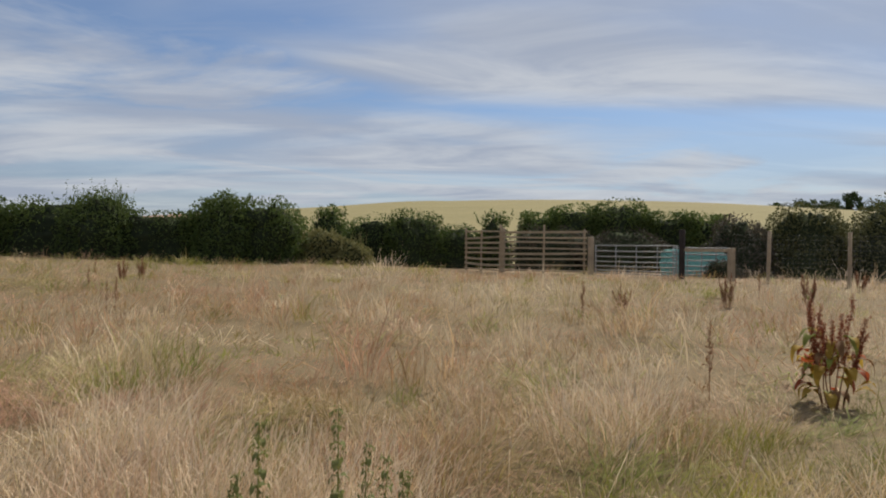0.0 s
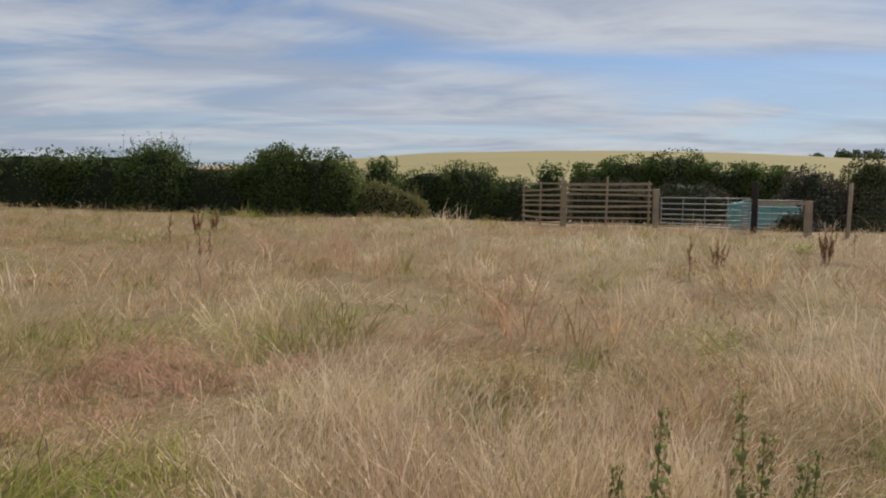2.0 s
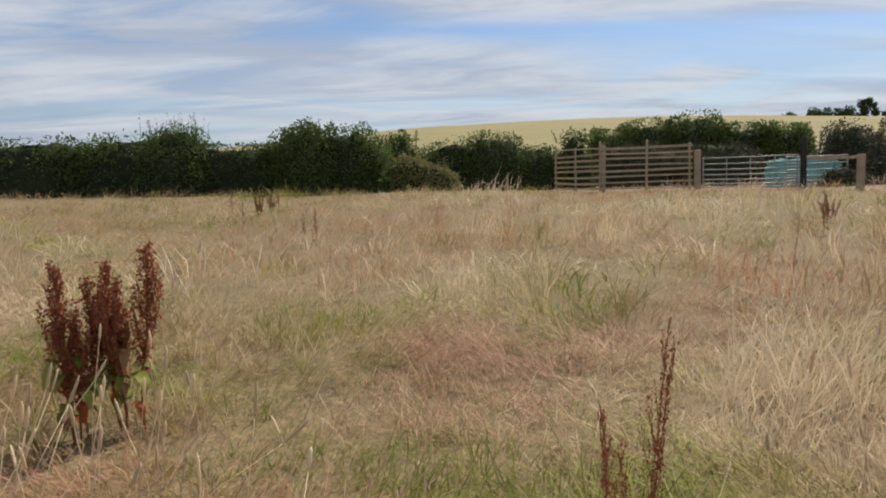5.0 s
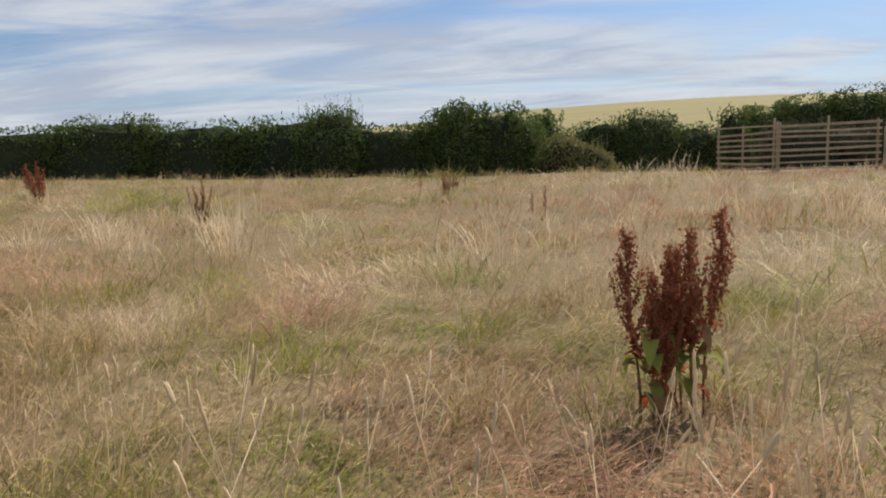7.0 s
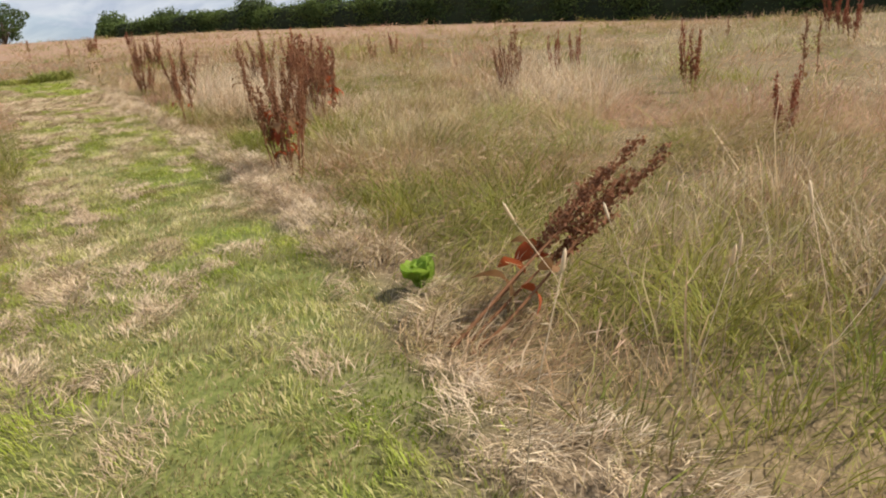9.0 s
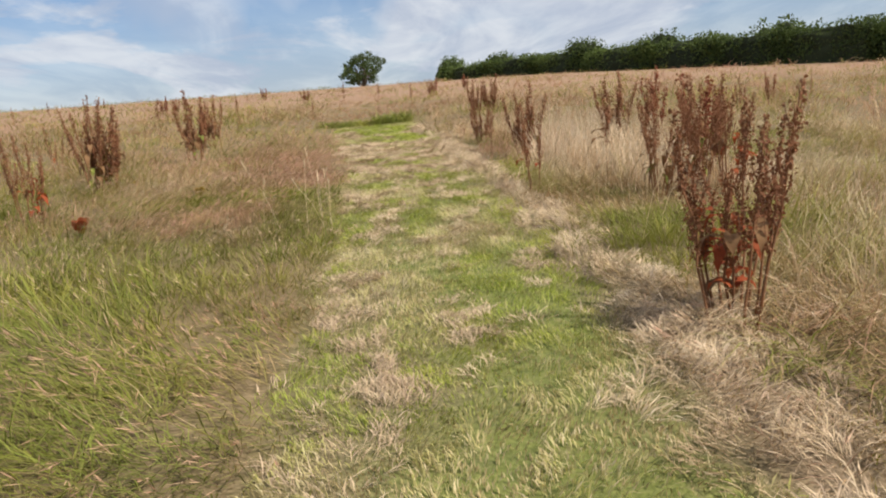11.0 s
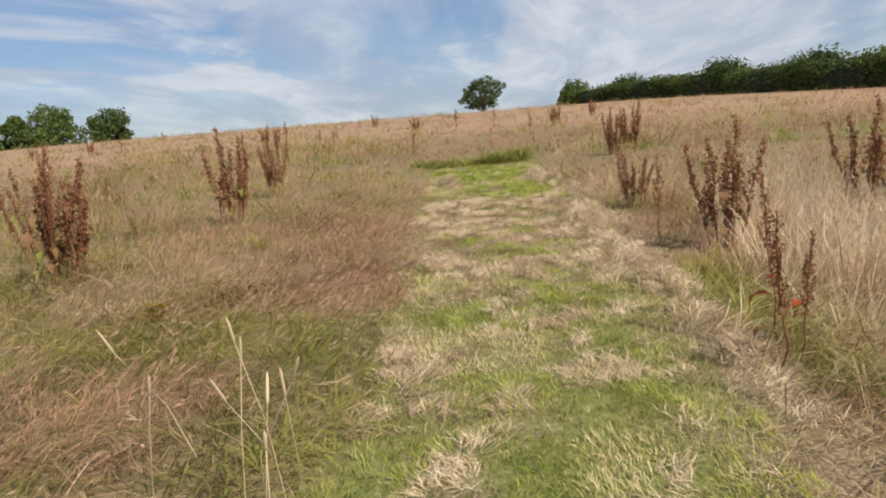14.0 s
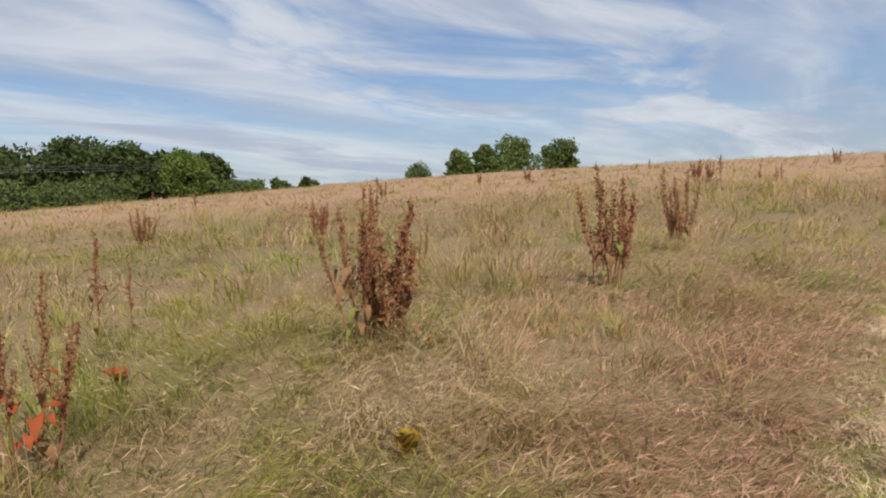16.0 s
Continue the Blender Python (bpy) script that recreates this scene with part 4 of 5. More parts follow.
# ---- cattle pen, gates and fences ----
def box_mesh(name, size, material, bevel=0.008, seed=0, warp=0.0):
    """A bevelled sawn timber along x, a little bent."""
    bm = bmesh.new()
    bmesh.ops.create_cube(bm, size=1.0)
    bmesh.ops.scale(bm, vec=size, verts=bm.verts)
    long = [e for e in bm.edges if abs((e.verts[0].co - e.verts[1].co).x) > size[0] * 0.5] if size[0] > size[2] else []
    if long and warp:
        bmesh.ops.subdivide_edges(bm, edges=long, cuts=4, use_grid_fill=True)
        r = random.Random(seed)
        a, b = r.uniform(-warp, warp), r.uniform(-warp, warp)
        for v in bm.verts:
            q = v.co.x / size[0]
            v.co.z += a * (1 - 4 * q * q) + b * q
            v.co.y += b * 0.5 * (1 - 4 * q * q)
    bmesh.ops.bevel(bm, geom=[e for e in bm.edges if e.calc_face_angle(0) > 1.0], offset=bevel, segments=1, affect="EDGES")
    me = bpy.data.meshes.new(name)
    bm.to_mesh(me)
    bm.free()
    me.materials.append(material)
    return me


def round_post(name, r, h, material, sides=9):
    V, T = tube([(0, 0, -0.3), (0, 0, h * 0.5), (0.01, 0, h - 0.02), (0.01, 0, h)], (r, r * 0.98, r * 0.95, r * 0.8), sides)
    return raw_mesh(name, V, T, material)


def place(ob, m):
    ob.matrix_basis = m
    return ob


def slatted_panel(p, q, posts, label):
    """A hurdle of rough slats nailed to thin posts, from p to q on the plan."""
    a, b = Vector((*p, float(height(*p)))), Vector((*q, float(height(*q))))
    run = (b - a).length
    turn = math.degrees(math.atan2(b.y - a.y, b.x - a.x))
    t = thing("slatted_fence", pose(a.x, a.y, a.z, 0, 0, turn), label, "fence", "slatted cattle pen")
    rise = b.z - a.z
    for k, f in enumerate(posts):
        place(part("post", round_post("post", 0.045, 1.88 + 0.1 * math.sin(k * 2.3 + run), POST), t), pose(run * f, 0.0, rise * f, 0.8, 0, k * 50))
    r = random.Random(int(run * 100))
    for k in range(8):
        zz = 0.12 + k * 0.225
        me = box_mesh("slat", (run + 0.12, 0.03, r.uniform(0.06, 0.095)), SLAT, 0.006, k + int(run * 10), 0.035)
        place(part("slat", me, t), pose(run / 2, -0.06, zz + rise / 2 + r.uniform(-0.02, 0.02), 0, r.uniform(-0.5, 0.5), 0))
    return t


slatted_panel((2.56, 28.45), (5.86, 28.0), (0.0, 0.02, 0.5, 0.985), "weathered slatted wooden pen fence on thin posts")
slatted_panel((1.2, 31.3), (2.52, 28.5), (0.0, 0.45, 0.97), "weathered slatted wooden pen fence running back to the hedge")


def single_post(name, x, y, mesh, label, lean=(0, 0)):
    t = thing(name, pose(x, y, float(height(x, y)), *lean, 20), label, "post")
    part("shaft", mesh, t)
    return t


single_post("gate_post", 6.02, 27.72, box_mesh("shaft", (0.19, 0.19, 3.0), POST, 0.02), "thick square weathered timber gate post")
single_post("gate_post", 8.78, 25.2, round_post("shaft", 0.11, 1.78, DARKPOST, 12), "tall black tarred timber post between two gates")
single_post("gate_post", 10.12, 24.1, box_mesh("shaft", (0.2, 0.2, 2.3), POST, 0.02), "short thick timber post ending the top rail")


def field_gate(p, q, label, high=1.08, bars=7):
    """A galvanised tubular field gate hung between two places."""
    a, b = Vector((*p, float(height(*p)) + 0.06)), Vector((*q, float(height(*q)) + 0.06))
    run, turn = (b - a).xy.length, math.degrees(math.atan2(b.y - a.y, b.x - a.x))
    t = thing("field_gate", pose(a.x, a.y, (a.z + b.z) / 2, 0, 0, turn), label, "gate", "field gates")
    for k in range(bars):
        f = (k / (bars - 1)) ** 1.25
        part("rail", raw_mesh("rail", *tube([(0, 0, 0.04 + f * high), (run / 2, 0, 0.03 + f * high), (run, 0, 0.04 + f * high)], [0.024] * 3, 8), STEEL), t)
    for k, f in enumerate((0.01, 0.27, 0.52, 0.77, 0.99)):
        r = 0.026 if k in (0, 4) else 0.018
        part("upright", raw_mesh("upright", *tube([(run * f, 0, 0.0), (run * f, 0, high * 0.5), (run * f, 0, high + 0.05)], [r] * 3, 8), STEEL), t)
    return t


field_gate((6.16, 27.6), (8.66, 25.3), "galvanised steel seven-bar field gate, closed")
field_gate((9.0, 26.9), (10.9, 26.2), "galvanised steel field gate standing behind the pen", 1.02, 6)
rail = thing("top_rail", pose(9.45, 24.65, float(height(9.45, 24.65)) + 1.06, 0, 0, math.degrees(math.atan2(-1.1, 1.34))), "weathered wooden rail nailed between two posts", "rail")
part("rail", box_mesh("rail", (1.74, 0.05, 0.1), SLAT, 0.008, 3, 0.01), rail)

# the teal tarpaulin heap behind the gates
V, T = crown(1.2, 0.75, 1.02, 10, 0.01, 77, 0.22, 0, 0.025)[1]
V, keep = V * 1.25, T
tarp = thing("tarpaulin_heap", pose(10.25, 28.2, float(height(10.25, 28.2)) - 0.03, 0, 0, -18), "low heap under a teal tarpaulin behind the gate", "tarpaulin")
me = raw_mesh("sheet", V, keep, TARP)
me.polygons.foreach_set("use_smooth", np.ones(len(me.polygons), bool))
part("sheet", me, tarp)
shrub("bramble_heap", 10.7, 26.2, 0.75, 0.5, 0.75, 900, 0.09, SCRUB, "dark low bramble growing over the tarpaulin edge", "bush", 0, 0.9)

# stock netting on round posts, running east from the gates
fence = thing("wire_fence", pose(0, 0, 0), "square stock netting on round weathered posts", "fence")
FX = (10.12, 11.02, 13.1, 15.4, 17.8)
FY = (24.1, 23.3, 22.2, 21.0, 19.8)
for x, y in list(zip(FX, FY))[1:]:
    place(part("post", round_post("post", 0.065, 1.75, POST), fence), pose(x, y, float(height(x, y)), 1, -1, x * 40))
wires = []
for z in np.linspace(0.1, 1.62, 11):
    wires.append(tube([(x, y - 0.07, float(height(x, y)) + z) for x, y in zip(FX, FY)], [0.0022] * 5, 3))
for f in np.linspace(0, 1, 56):
    x = FX[0] + f * (FX[-1] - FX[0])
    y = float(np.interp(x, FX, FY)) - 0.07
    g = float(height(x, y))
    wires.append(tube([(x, y, g + 0.1), (x, y, g + 1.62)], [0.002] * 2, 3))
part("netting", raw_mesh("netting", *join(*wires), WIRE), fence, "square wire stock netting")["kind"] = "stuff"

# overhead wires in front of the wood
line = thing("overhead_wires", pose(-50, -80, 5.3), "thin parallel overhead wires crossing before the wood", "wires")
for k in range(3):
    part("wire", raw_mesh("wire", *tube([(25, -14, 0.2 + k * 0.28), (0, 0, k * 0.28), (-14, 6.5, 0.28 + k * 0.28)], [0.02] * 3, 4), WIRE), line)
for x, y in ((-25, -94), (-64, -73.5)):
    p = thing("wire_pole", pose(x, y, float(height(x, y))), "slim wooden pole carrying overhead wires, half hidden", "pole")
    part("shaft", round_post("shaft", 0.12, 6.6 - float(height(x, y)), POST), p)


# ---- docks, nettles and other weeds ----
def leaf_blade(length, width, material, seed, fold=0.35, hang=1.0):
    """A lance-shaped leaf with a midrib fold, arching over and hanging."""
    r = random.Random(seed)
    n = 7
    V, T = [], []
    for i in range(n):
        f = i / (n - 1)
        w = width * math.sin(math.pi * min(f * 0.93 + 0.06, 1)) ** 0.8 / 2
        px = length * math.sin(f * 1.5) * 0.62
        pz = length * (0.42 * f - 0.95 * hang * f * f * 0.8)
        wob = 0.12 * width * math.sin(f * 9 + seed)
        V += [(px, -w, pz + w * fold + wob), (px, 0, pz), (px, w, pz + w * fold - wob)]
        if i:
            a, b = (i - 1) * 3, i * 3
            T += [(a, a + 1, b + 1), (a, b + 1, b), (a + 1, a + 2, b + 2), (a + 1, b + 2, b + 1)]
    return raw_mesh("leaf", V, T, material)


def dock(style, m, label, seed, group="docks in the meadow"):
    """A dead dock plant: stems, each with its own plume of seeds, and a few hanging leaves."""
    (stems, h, spread, reach, count, flake, dense, seeds_mat, leaf_mats, nleaf) = style
    r = np.random.RandomState(seed)
    low = 0.48 if spread < 0.08 and stems > 1 else 0.36 if dense and flake < 0.02 else 0.24 if dense else 0.36
    t = thing("dock_plant", m, label, "plant", group)
    for k in range(stems):
        a = 2 * math.pi * k / stems + r.normal(0, 0.4)
        H = h * (1.0 if k == 0 else r.uniform(0.68, 0.97))
        out = spread * (r.uniform(0.35, 1.0) if stems > 1 else 0.1)
        f = np.linspace(0, 1, 7)
        rad = 0.02 + out * ((0.30 + 0.70 * f) if dense else (0.1 + 0.9 * f ** 1.1))
        P = np.stack([np.cos(a) * rad, np.sin(a) * rad, -0.03 + (H + 0.03) * f], 1)
        P[:, :2] += r.normal(0, 0.008, (7, 2))
        pieces, flakes = [tube(P, np.linspace(0.0065, 0.0018, 7) * (flake / 0.011) ** 0.5, 4)], []
        for b in range(count):
            q = low + (0.96 - low) * (b + r.rand()) / count
            root = np.array([np.interp(q, f, P[:, i]) for i in range(3)])
            L = reach * H * (1.15 - q) * r.uniform(0.7, 1.25)
            c = r.uniform(0, 6.28)
            side, n = np.array([math.cos(c), math.sin(c), 0]), 5
            s = np.linspace(0, 1, n)[:, None]
            B = root + side * L * (0.55 * s - 0.18 * s * s) * (0.85 if dense else 1.0) + np.array([0, 0, 1.0]) * L * (0.45 * s + 0.5 * s * s)
            pieces.append(tube(B, np.linspace(0.0026, 0.001, n) * (flake / 0.011) ** 0.5, 3))
            amount = max(4, int(L / flake * (2.6 if dense else 2.0)))
            u = r.rand(amount)
            if not dense:
                u = np.round(u * 9) / 9 + r.normal(0, 0.03, amount)
            spots = np.stack([np.interp(u, s[:, 0], B[:, i]) for i in range(3)], 1)
            flakes.append(leaves(spots + r.normal(0, flake * 0.42, (amount, 3)), flake, r, 0.4, 0.85))
        top = int(H * 0.35 / flake * (3.0 if dense else 2.2))
        u = 0.66 + 0.34 * r.rand(top)
        spots = np.stack([np.interp(u, f, P[:, i]) for i in range(3)], 1)
        flakes.append(leaves(spots + r.normal(0, flake * 0.5, (top, 3)), flake, r, 0.4, 0.85))
        stem = part("stem", raw_mesh("stem", *join(*pieces), DOCK_STEM), t)
        part("seed_head", raw_mesh("seed_head", *join(*flakes), seeds_mat), stem, "rusty brown seed plume")["kind"] = "stuff"
    for k in range(nleaf):
        mat = leaf_mats[k % len(leaf_mats)]
        size = r.uniform(0.12, 0.21) * (1.35 if nleaf > 40 else 1.0 if dense or nleaf > 30 else 0.75)
        limp = r.uniform(0.7, 1.3) if dense else r.uniform(1.2, 2.1)
        lf = part("leaf", leaf_blade(size, size * r.uniform(0.26, 0.4), mat, k + seed, 0.35, limp), t)
        a = r.uniform(0, 360)
        up = r.uniform(0.12, 0.66 if nleaf > 40 else 0.5)
        rad = spread * (r.uniform(0.1, 0.7) if nleaf > 40 else r.uniform(0.0, 0.35) if dense else up * r.uniform(0.4, 1.3))
        lf.matrix_basis = pose(rad * math.cos(radians(a)), rad * math.sin(radians(a)), h * up, 0, r.uniform(-20, 20), a + r.uniform(-30, 30))
    return t


PLUME = (4, 0.82, 0.11, 0.42, 44, 0.0145, True, DOCK_SEED, (DOCK_LEAF_GREEN, DOCK_LEAF_DRY, DOCK_LEAF_GREEN, DOCK_LEAF_GREEN, DOCK_LEAF_RED), 26)
OPEN = (8, 0.94, 0.40, 0.30, 15, 0.0145, False, DOCK_SEED_PALE, (DOCK_LEAF_YELLOW, DOCK_LEAF_DRY, DOCK_LEAF_YELLOW, DOCK_LEAF_GREEN), 38)
BROWN = (9, 0.94, 0.30, 0.24, 17, 0.013, False, DOCK_SEED_PALE, (DOCK_LEAF_DRY, DOCK_LEAF_DRY, DOCK_LEAF_DRY, DOCK_LEAF_GREEN), 26)
NEARBY = (5, 0.94, 0.30, 0.34, 16, 0.011, False, DOCK_SEED, (DOCK_LEAF_YELLOW, DOCK_LEAF_YELLOW, DOCK_LEAF_RED), 14)
SCARLET = (6, 0.94, 0.28, 0.28, 18, 0.014, True, DOCK_SEED_PALE, (DOCK_LEAF_RED, DOCK_LEAF_RED, DOCK_LEAF_DRY), 16)
AUTUMN = (9, 0.94, 0.32, 0.26, 22, 0.016, True, DOCK_SEED, (DOCK_LEAF_YELLOW, DOCK_LEAF_RED, DOCK_LEAF_YELLOW, DOCK_LEAF_GREEN, DOCK_LEAF_DRY), 60)
FARCLUMP = (8, 0.94, 0.26, 0.26, 18, 0.02, True, DOCK_SEED_PALE, (DOCK_LEAF_DRY, DOCK_LEAF_DRY, DOCK_LEAF_GREEN), 14)
FARDARK = (5, 0.94, 0.20, 0.28, 16, 0.024, True, DOCK_SEED, (DOCK_LEAF_DRY,), 9)
LEANING = (4, 0.94, 0.06, 0.24, 26, 0.013, True, DOCK_SEED_PALE, (DOCK_LEAF_RED, DOCK_LEAF_DRY), 6)
SINGLE = (1, 0.94, 0.05, 0.26, 16, 0.017, True, DOCK_SEED_PALE, (DOCK_LEAF_DRY,), 3)
TRIO = (3, 0.94, 0.22, 0.24, 20, 0.013, True, DOCK_SEED_PALE, (DOCK_LEAF_DRY, DOCK_LEAF_RED), 6)

LABELS = {"plume": "dock with dense dark maroon seed plumes and green leaves",
          "open": "branching dead dock with brown seeds and yellow leaves",
          "brown": "branching dead dock with dull brown seeds and withered leaves",
          "nearby": "dark branching dock with yellow leaves close to the strip",
          "scarlet": "tall rusty dock with scarlet lower leaves beside the strip",
          "autumn": "bushy dock with orange, red and green leaves",
          "farclump": "clump of dead brown docks standing in long grass",
          "fardark": "dark maroon dock standing in long grass",
          "single": "single slender dead dock stem with brown seeds",
          "leaning": "toppled rusty dock leaning out over the long grass",
          "trio": "three dead dock stems with brown seeds and a red leaf"}
STYLES = {"plume": PLUME, "open": OPEN, "brown": BROWN, "nearby": NEARBY, "scarlet": SCARLET, "autumn": AUTUMN, "farclump": FARCLUMP, "fardark": FARDARK, "single": SINGLE, "trio": TRIO, "leaning": LEANING}
MADE = {}


def dock_at(kind, x, y, h, wide=1.0, turn=None, tilt=(0, 0)):
    z = float(height(x, y))
    a = (x * 71 + y * 37) % 360 if turn is None else turn
    m = pose(x, y, z, tilt[0], tilt[1], 0) @ pose(0, 0, 0, 0, 0, a) @ Matrix.Diagonal((h * wide, h * wide, h, 1))
    variant = (kind, int(a) % 2 if kind in ("farclump", "fardark", "open", "brown") else 0)
    if variant in MADE:
        return copy_thing(MADE[variant], m @ Matrix.Diagonal(MADE[variant].scale).inverted().to_4x4())
    MADE[variant] = dock(STYLES[kind], pose(0, 0, 0), LABELS[kind], 40 + len(MADE) * 7)
    MADE[variant].matrix_basis = m
    return MADE[variant]


# docks seen on the way along the meadow
dock_at("plume", -5.62, 4.10, 1.1, 1.0, 150)
dock_at("plume", -5.40, 4.26, 1.2, 0.95, 20)
dock_at("nearby", -3.33, 2.3, 0.98, 0.45, 30)
dock_at("autumn", 3.68, 6.13, 1.08, 0.95, 10)
dock_at("open", -10.08, 4.38, 1.18, 0.95, 0)
dock_at("open", -9.93, 4.42, 1.12, 0.9, 131)
dock_at("scarlet", -14.86, 2.85, 1.2, 0.95, 40)
dock_at("scarlet", -15.02, 2.95, 1.12, 0.9, 160)
dock_at("fardark", -12.7, 6.4, 0.72, 0.9)
dock_at("single", 2.75, 12.7, 0.8, 1.6)
dock_at("single", 2.65, 6.3, 0.8, 0.8)
dock_at("leaning", -11.15, 2.24, 1.25, 1.05, 0, (-56, 2))
FIELD_DOCKS = (("farclump", 3.98, 14.78, 0.59, 1.3), ("farclump", 6.58, 15.64, 0.86, 0.9), ("single", 8.02, 17.23, 0.76, 1), ("farclump", 8.93, 16.63, 0.79, 1.3),
               ("farclump", 12.04, 19.77, 0.66, 1.2), ("farclump", -12.3, 13.2, 1.0, 0.85), ("farclump", -8.44, 18.7, 0.7, 1.0), ("single", -8.0, 18.9, 0.72, 1.4),
               ("single", -9.1, 18.5, 0.66, 1.4), ("single", -6.03, 13.1, 0.72, 1.2), ("single", -6.25, 13.2, 0.6, 1.2), ("single", -8.25, 16.47, 0.62, 1.2),
               ("fardark", -19.72, 18.32, 1.01, 1.1), ("single", -19.59, 14.43, 0.71, 1.0), ("farclump", -8.35, 19.64, 0.57, 1.0))
STRIP_DOCKS = (("farclump", -17.27, 6.89, 1.01, 0.9), ("single", -17.38, 7.08, 1.09, 1.3), ("fardark", -19.17, 9.26, 0.90, 0.7), ("fardark", -19.69, 10.20, 0.88, 0.8), ("fardark", -15.91, 8.97, 1.06, 0.85),
               ("fardark", -19.01, 17.64, 0.89, 1.0), ("farclump", -21.51, 3.38, 1.13, 1.0), ("farclump", -19.14, 4.79, 1.15, 1.0), ("single", -26.74, 9.27, 0.77, 1.2),
               ("fardark", -26.69, 9.91, 0.78, 1.0), ("single", -26.13, 10.51, 0.60, 1.0), ("single", -15.16, 10.33, 0.98, 1.3), ("single", -15.52, 11.21, 0.87, 1.3),
               ("fardark", -18.04, 16.40, 0.91, 1.1), ("fardark", -20.06, 5.18, 1.13, 1.2))
HILL_DOCKS = (("farclump", -31.33, 4.55, 1.11, 1.3), ("farclump", -23.8, 3.1, 0.75, 1.2), ("single", -22.1, 3.0, 0.75, 1.2), ("farclump", -29.97, 3.95, 1.00, 1.0), ("single", -37.86, 2.82, 0.87, 1.2),
              ("farclump", -22.61, 5.04, 1.15, 1.1), ("fardark", -22.97, 5.82, 1.15, 1.1), ("fardark", -51.75, 6.69, 0.92, 1.4), ("farclump", -45.12, 4.16, 0.89, 1.0), ("fardark", -46.15, 4.43, 0.87, 1.2),
              ("trio", -19.14, 2.90, 0.98, 1.1), ("farclump", -27.2, 9.5, 0.56, 1.1), ("single", -19.4, 9.55, 0.72, 1.5), ("single", -49.28, -0.02, 0.97, 2.0), ("single", -46.66, 1.80, 0.86, 2.0))
GATE_DOCKS = (("brown", -18.16, 3.88, 1.15, 0.95), ("brown", -18.43, 4.40, 1.15, 0.85), ("scarlet", -17.96, 4.48, 1.15, 0.9), ("single", -19.43, 3.8, 1.15, 1.3))
LEFT_DOCKS = (("brown", -21.65, -2.42, 1.4, 0.95), ("farclump", -21.8, -2.3, 1.2, 1.1), ("farclump", -24.55, -1.8, 1.3, 1.05), ("farclump", -27.19, -2.03, 1.15, 0.9), ("single", -34.60, -0.49, 0.64, 1.4),
              ("scarlet", -19.20, -2.17, 1.15, 0.75), ("single", -20.60, -4.45, 1.02, 1.1), ("single", -20.94, -4.55, 0.69, 1.0), ("farclump", -25.33, -12.35, 0.91, 1.3), ("fardark", -26.24, -8.08, 0.88, 0.8),
              ("trio", -23.99, -3.89, 0.86, 0.8), ("single", -35.45, -5.48, 0.95, 2.0), ("single", -26.86, -4.75, 0.57, 1.4), ("single", -26.80, -11.82, 0.51, 1.0), ("fardark", -19.6, -6.2, 0.7, 1.0))
RIDGE_DOCKS = (("single", -41.28, -4.00, 0.77, 1.2), ("fardark", -48.74, -20.56, 0.80, 1.0), ("fardark", -49.63, -18.09, 0.96, 1.3), ("single", -48.54, -15.93, 0.86, 2.0), ("single", -57.02, -17.81, 0.89, 2.2),
               ("single", -38.81, -3.53, 0.72, 1.8), ("fardark", -45.4, -7.9, 0.95, 1.5), ("fardark", -44.6, -7.2, 0.85, 1.2), ("single", -44.43, -6.79, 1.04, 2.0), ("single", -32.89, -22.36, 0.96, 2.4),
               ("fardark", -59.2, -5.4, 0.9, 1.3), ("fardark", -38.8, -18.3, 0.85, 1.1), ("single", -41.62, -4.71, 0.72, 1.6), ("single", -58.01, -14.91, 0.88, 1.8), ("single", -40.37, -38.58, 0.75, 3.0),
               ("farclump", -27.8, -9.7, 0.7, 1.2), ("farclump", -50.0, -2.0, 0.8, 1.6))
for group in (FIELD_DOCKS, STRIP_DOCKS, HILL_DOCKS, GATE_DOCKS, LEFT_DOCKS, RIDGE_DOCKS):
    for kind, x, y, h, wide in group:
        dock_at(kind, x, y, h, wide)


def nettle(x, y, h, seed):
    r = np.random.RandomState(seed)
    t = thing("nettle", pose(x, y, float(height(x, y)), r.uniform(-4, 4), r.uniform(-4, 4), r.uniform(0, 360)), "upright green nettle with drooping leaves in dry grass", "plant", "nettles")
    part("stem", raw_mesh("stem", *tube([(0, 0, -0.03), (0.01, 0, h * 0.5), (0, 0.01, h)], (0.004, 0.0035, 0.0015), 5), DOCK_LEAF_GREEN), t)
    k = 0
    for z in np.linspace(h * 0.25, h * 0.97, 10):
        for s in (0, 180):
            size = 0.085 * (1.15 - z / h) + 0.025
            lf = part("leaf", leaf_blade(size, size * 0.5, NETTLE, seed + k, 0.25, 1.2), t)
            lf.matrix_basis = pose(0, 0, z, 0, r.uniform(-10, 20), s + 90 * (k // 2 % 2) + r.uniform(-15, 15))
            k += 1
    spots = np.stack([r.normal(0, 0.016, 160), r.normal(0, 0.016, 160), r.uniform(h * 0.45, h, 160)], 1)
    part("catkin", raw_mesh("catkin", *leaves(spots, 0.016, r, 2.0, 0.5), NETTLE), t)["kind"] = "stuff"


for i, (x, y, h) in enumerate(((-0.50, 2.45, 0.74), (-0.18, 2.45, 0.78), (-0.05, 2.38, 0.62), (-0.62, 2.5, 0.5), (-0.12, 2.55, 0.62), (0.05, 2.6, 0.5), (-0.25, 2.3, 0.48))):
    nettle(x, y, h, 300 + i * 31)


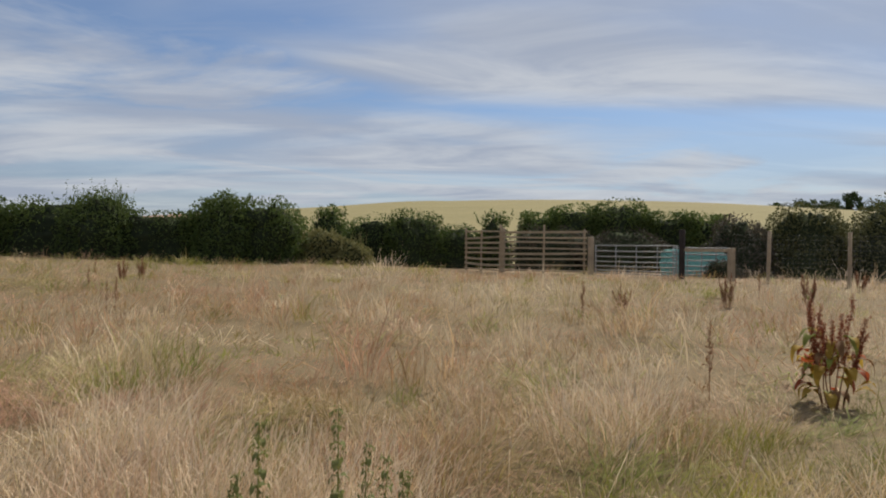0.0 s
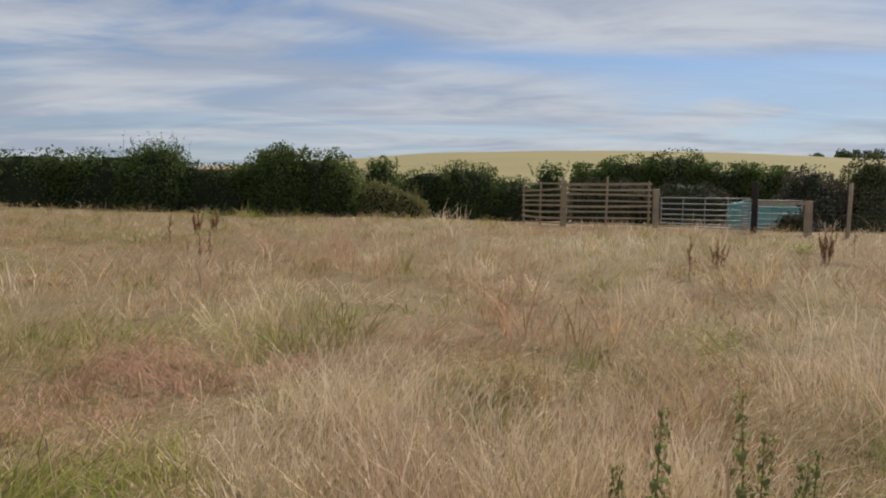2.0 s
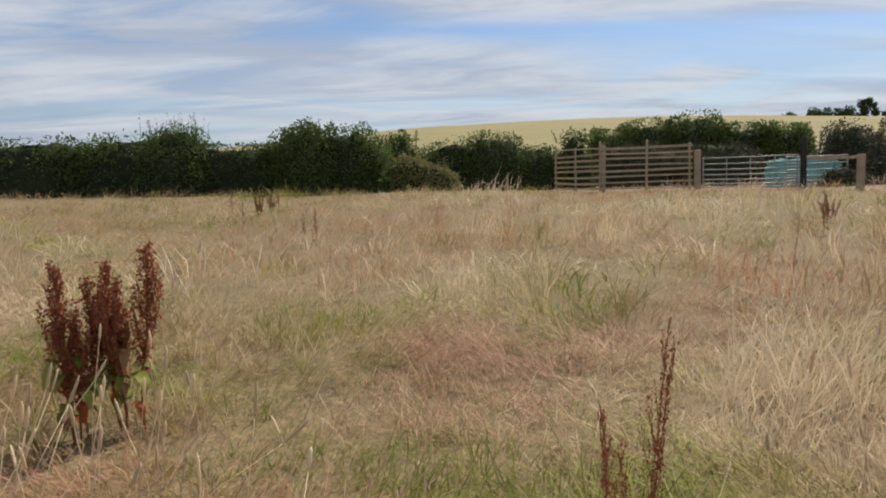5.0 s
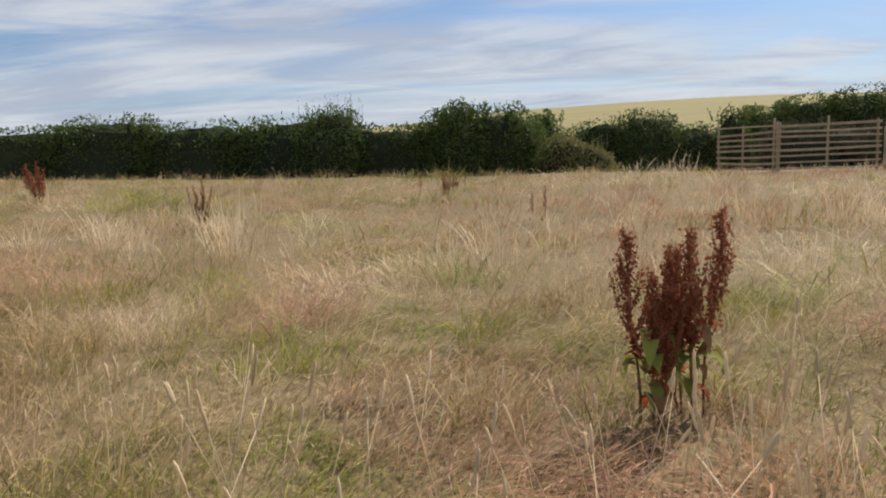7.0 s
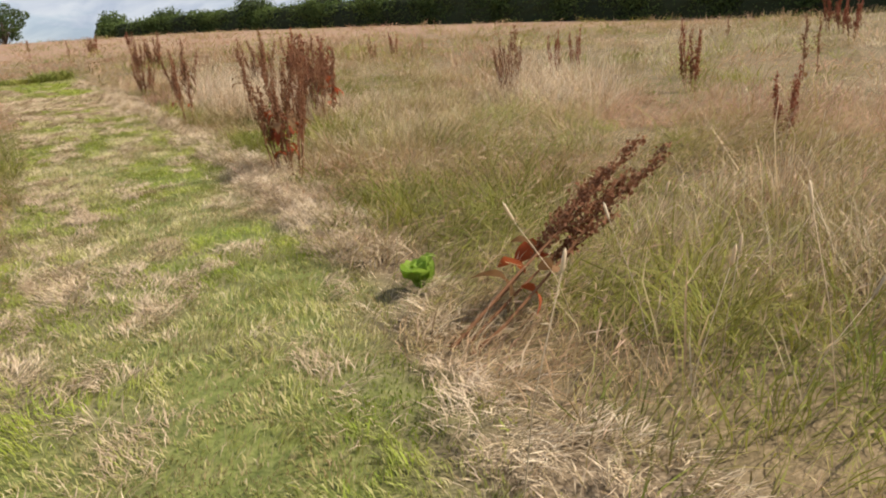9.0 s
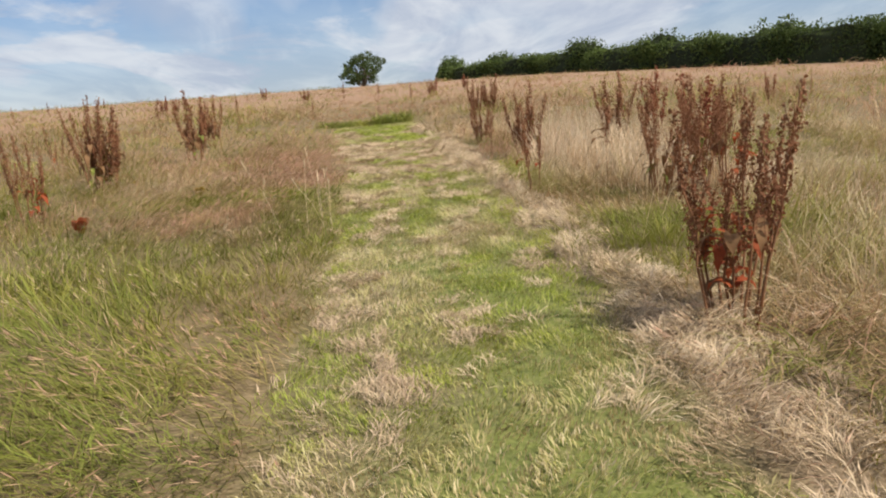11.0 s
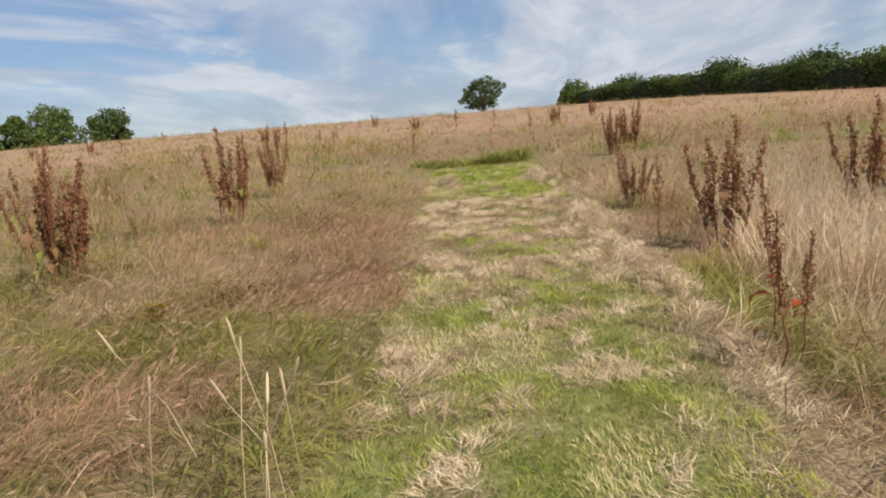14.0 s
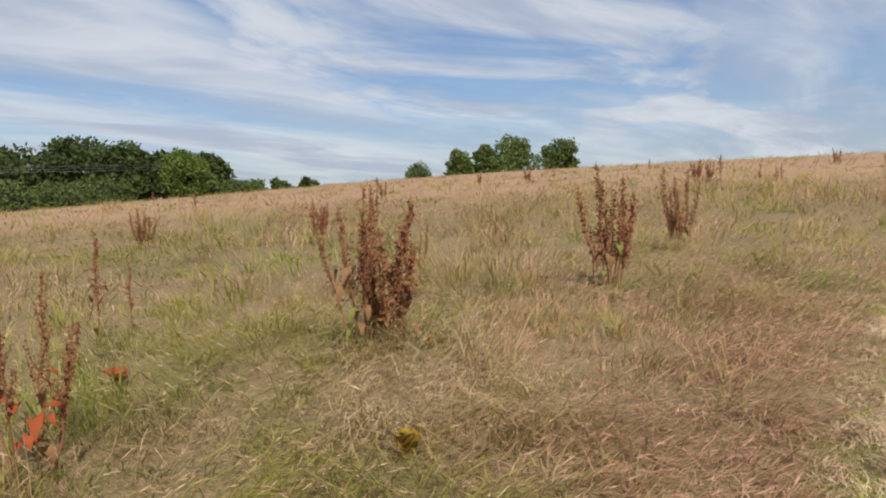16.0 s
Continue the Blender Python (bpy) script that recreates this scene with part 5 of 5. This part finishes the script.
def rosette(name, x, y, size, count, material, label, seed, up=0.5):
    r = random.Random(seed)
    t = thing(name, pose(x, y, float(height(x, y)) + 0.02), label, "plant")
    for k in range(count):
        L = size * r.uniform(0.75, 1.15)
        lf = part("leaf", leaf_blade(L, L * 0.55, material, seed + k, 0.3, 0.35), t)
        lf.matrix_basis = pose(0, 0, 0, 0, -40 * up - r.uniform(0, 30), k * 360 / count + r.uniform(-20, 20))
    return t


BRIGHT = leaf_material("rosette_leaf", (0.24, 0.38, 0.04), (0.40, 0.55, 0.09), 0.5, 9)
rosette("broadleaf_rosette", -11.78, 2.42, 0.25, 10, BRIGHT, "bright green broad-leaved rosette beside the cut hay", 5, 0.8)
rosette("yellow_weed", -20.28, -0.8, 0.2, 10, DOCK_LEAF_YELLOW, "small weed with yellow leaves in the grass", 9, 1.2)
rosette("yellow_weed", -21.9, -2.0, 0.14, 8, DOCK_LEAF_YELLOW, "small weed with yellow leaves in the grass", 12, 1.2)
rosette("red_leaf_dock", -18.75, -1.55, 0.22, 7, DOCK_LEAF_RED, "low dock with scarlet dying leaves", 15, 1.0)
rosette("red_leaf_dock", -20.2, -3.3, 0.2, 6, DOCK_LEAF_RED, "low dock with scarlet dying leaves", 16, 0.6)

# cat's-tail grass: stiff pale stalks with narrow furry heads
r = np.random.RandomState(91)
pieces = []
for cx, cy, n, rad in ((-4.95, 2.8, 40, 0.5), (-5.5, 2.95, 30, 0.4), (-6.2, 2.7, 26, 0.5), (-7.05, 2.9, 22, 0.3), (-7.5, 2.8, 10, 0.5), (-17.9, 0.75, 9, 0.25), (-10.4, 2.6, 10, 0.4), (-1.2, 3.0, 20, 0.6), (0.6, 3.1, 20, 0.5), (-18.3, 3.2, 16, 0.6)):
    for _ in range(n):
        x, y = cx + r.normal(0, rad), cy + r.normal(0, rad * 0.6)
        h, lx, ly = r.uniform(0.36, 0.66), r.normal(0.03, 0.13), r.normal(0.03, 0.13)
        z = float(height(x, y))
        pieces.append(tube([(x, y, z), (x + lx * 0.4, y + ly * 0.4, z + h * 0.55), (x + lx, y + ly, z + h)], (0.0022, 0.0018, 0.0014), 3))
        L = r.uniform(0.05, 0.10)
        a, d = np.array([x + lx, y + ly, z + h]), np.array([lx, ly, h]) / h
        pieces.append(tube([a, a + d * L * 0.15, a + d * L * 0.8, a + d * L], (0.002, 0.0055, 0.005, 0.001), 5))
V, T = join(*pieces)
tagged(new("cats_tail_grass", raw_mesh("cats_tail_grass", V, T, SEEDS, {"green": np.full(len(V), 0.1), "pink": np.zeros(len(V)), "tone": np.full(len(V), 0.8)})), "stiff pale grass stalks with narrow furry heads", "grass", kind="stuff")
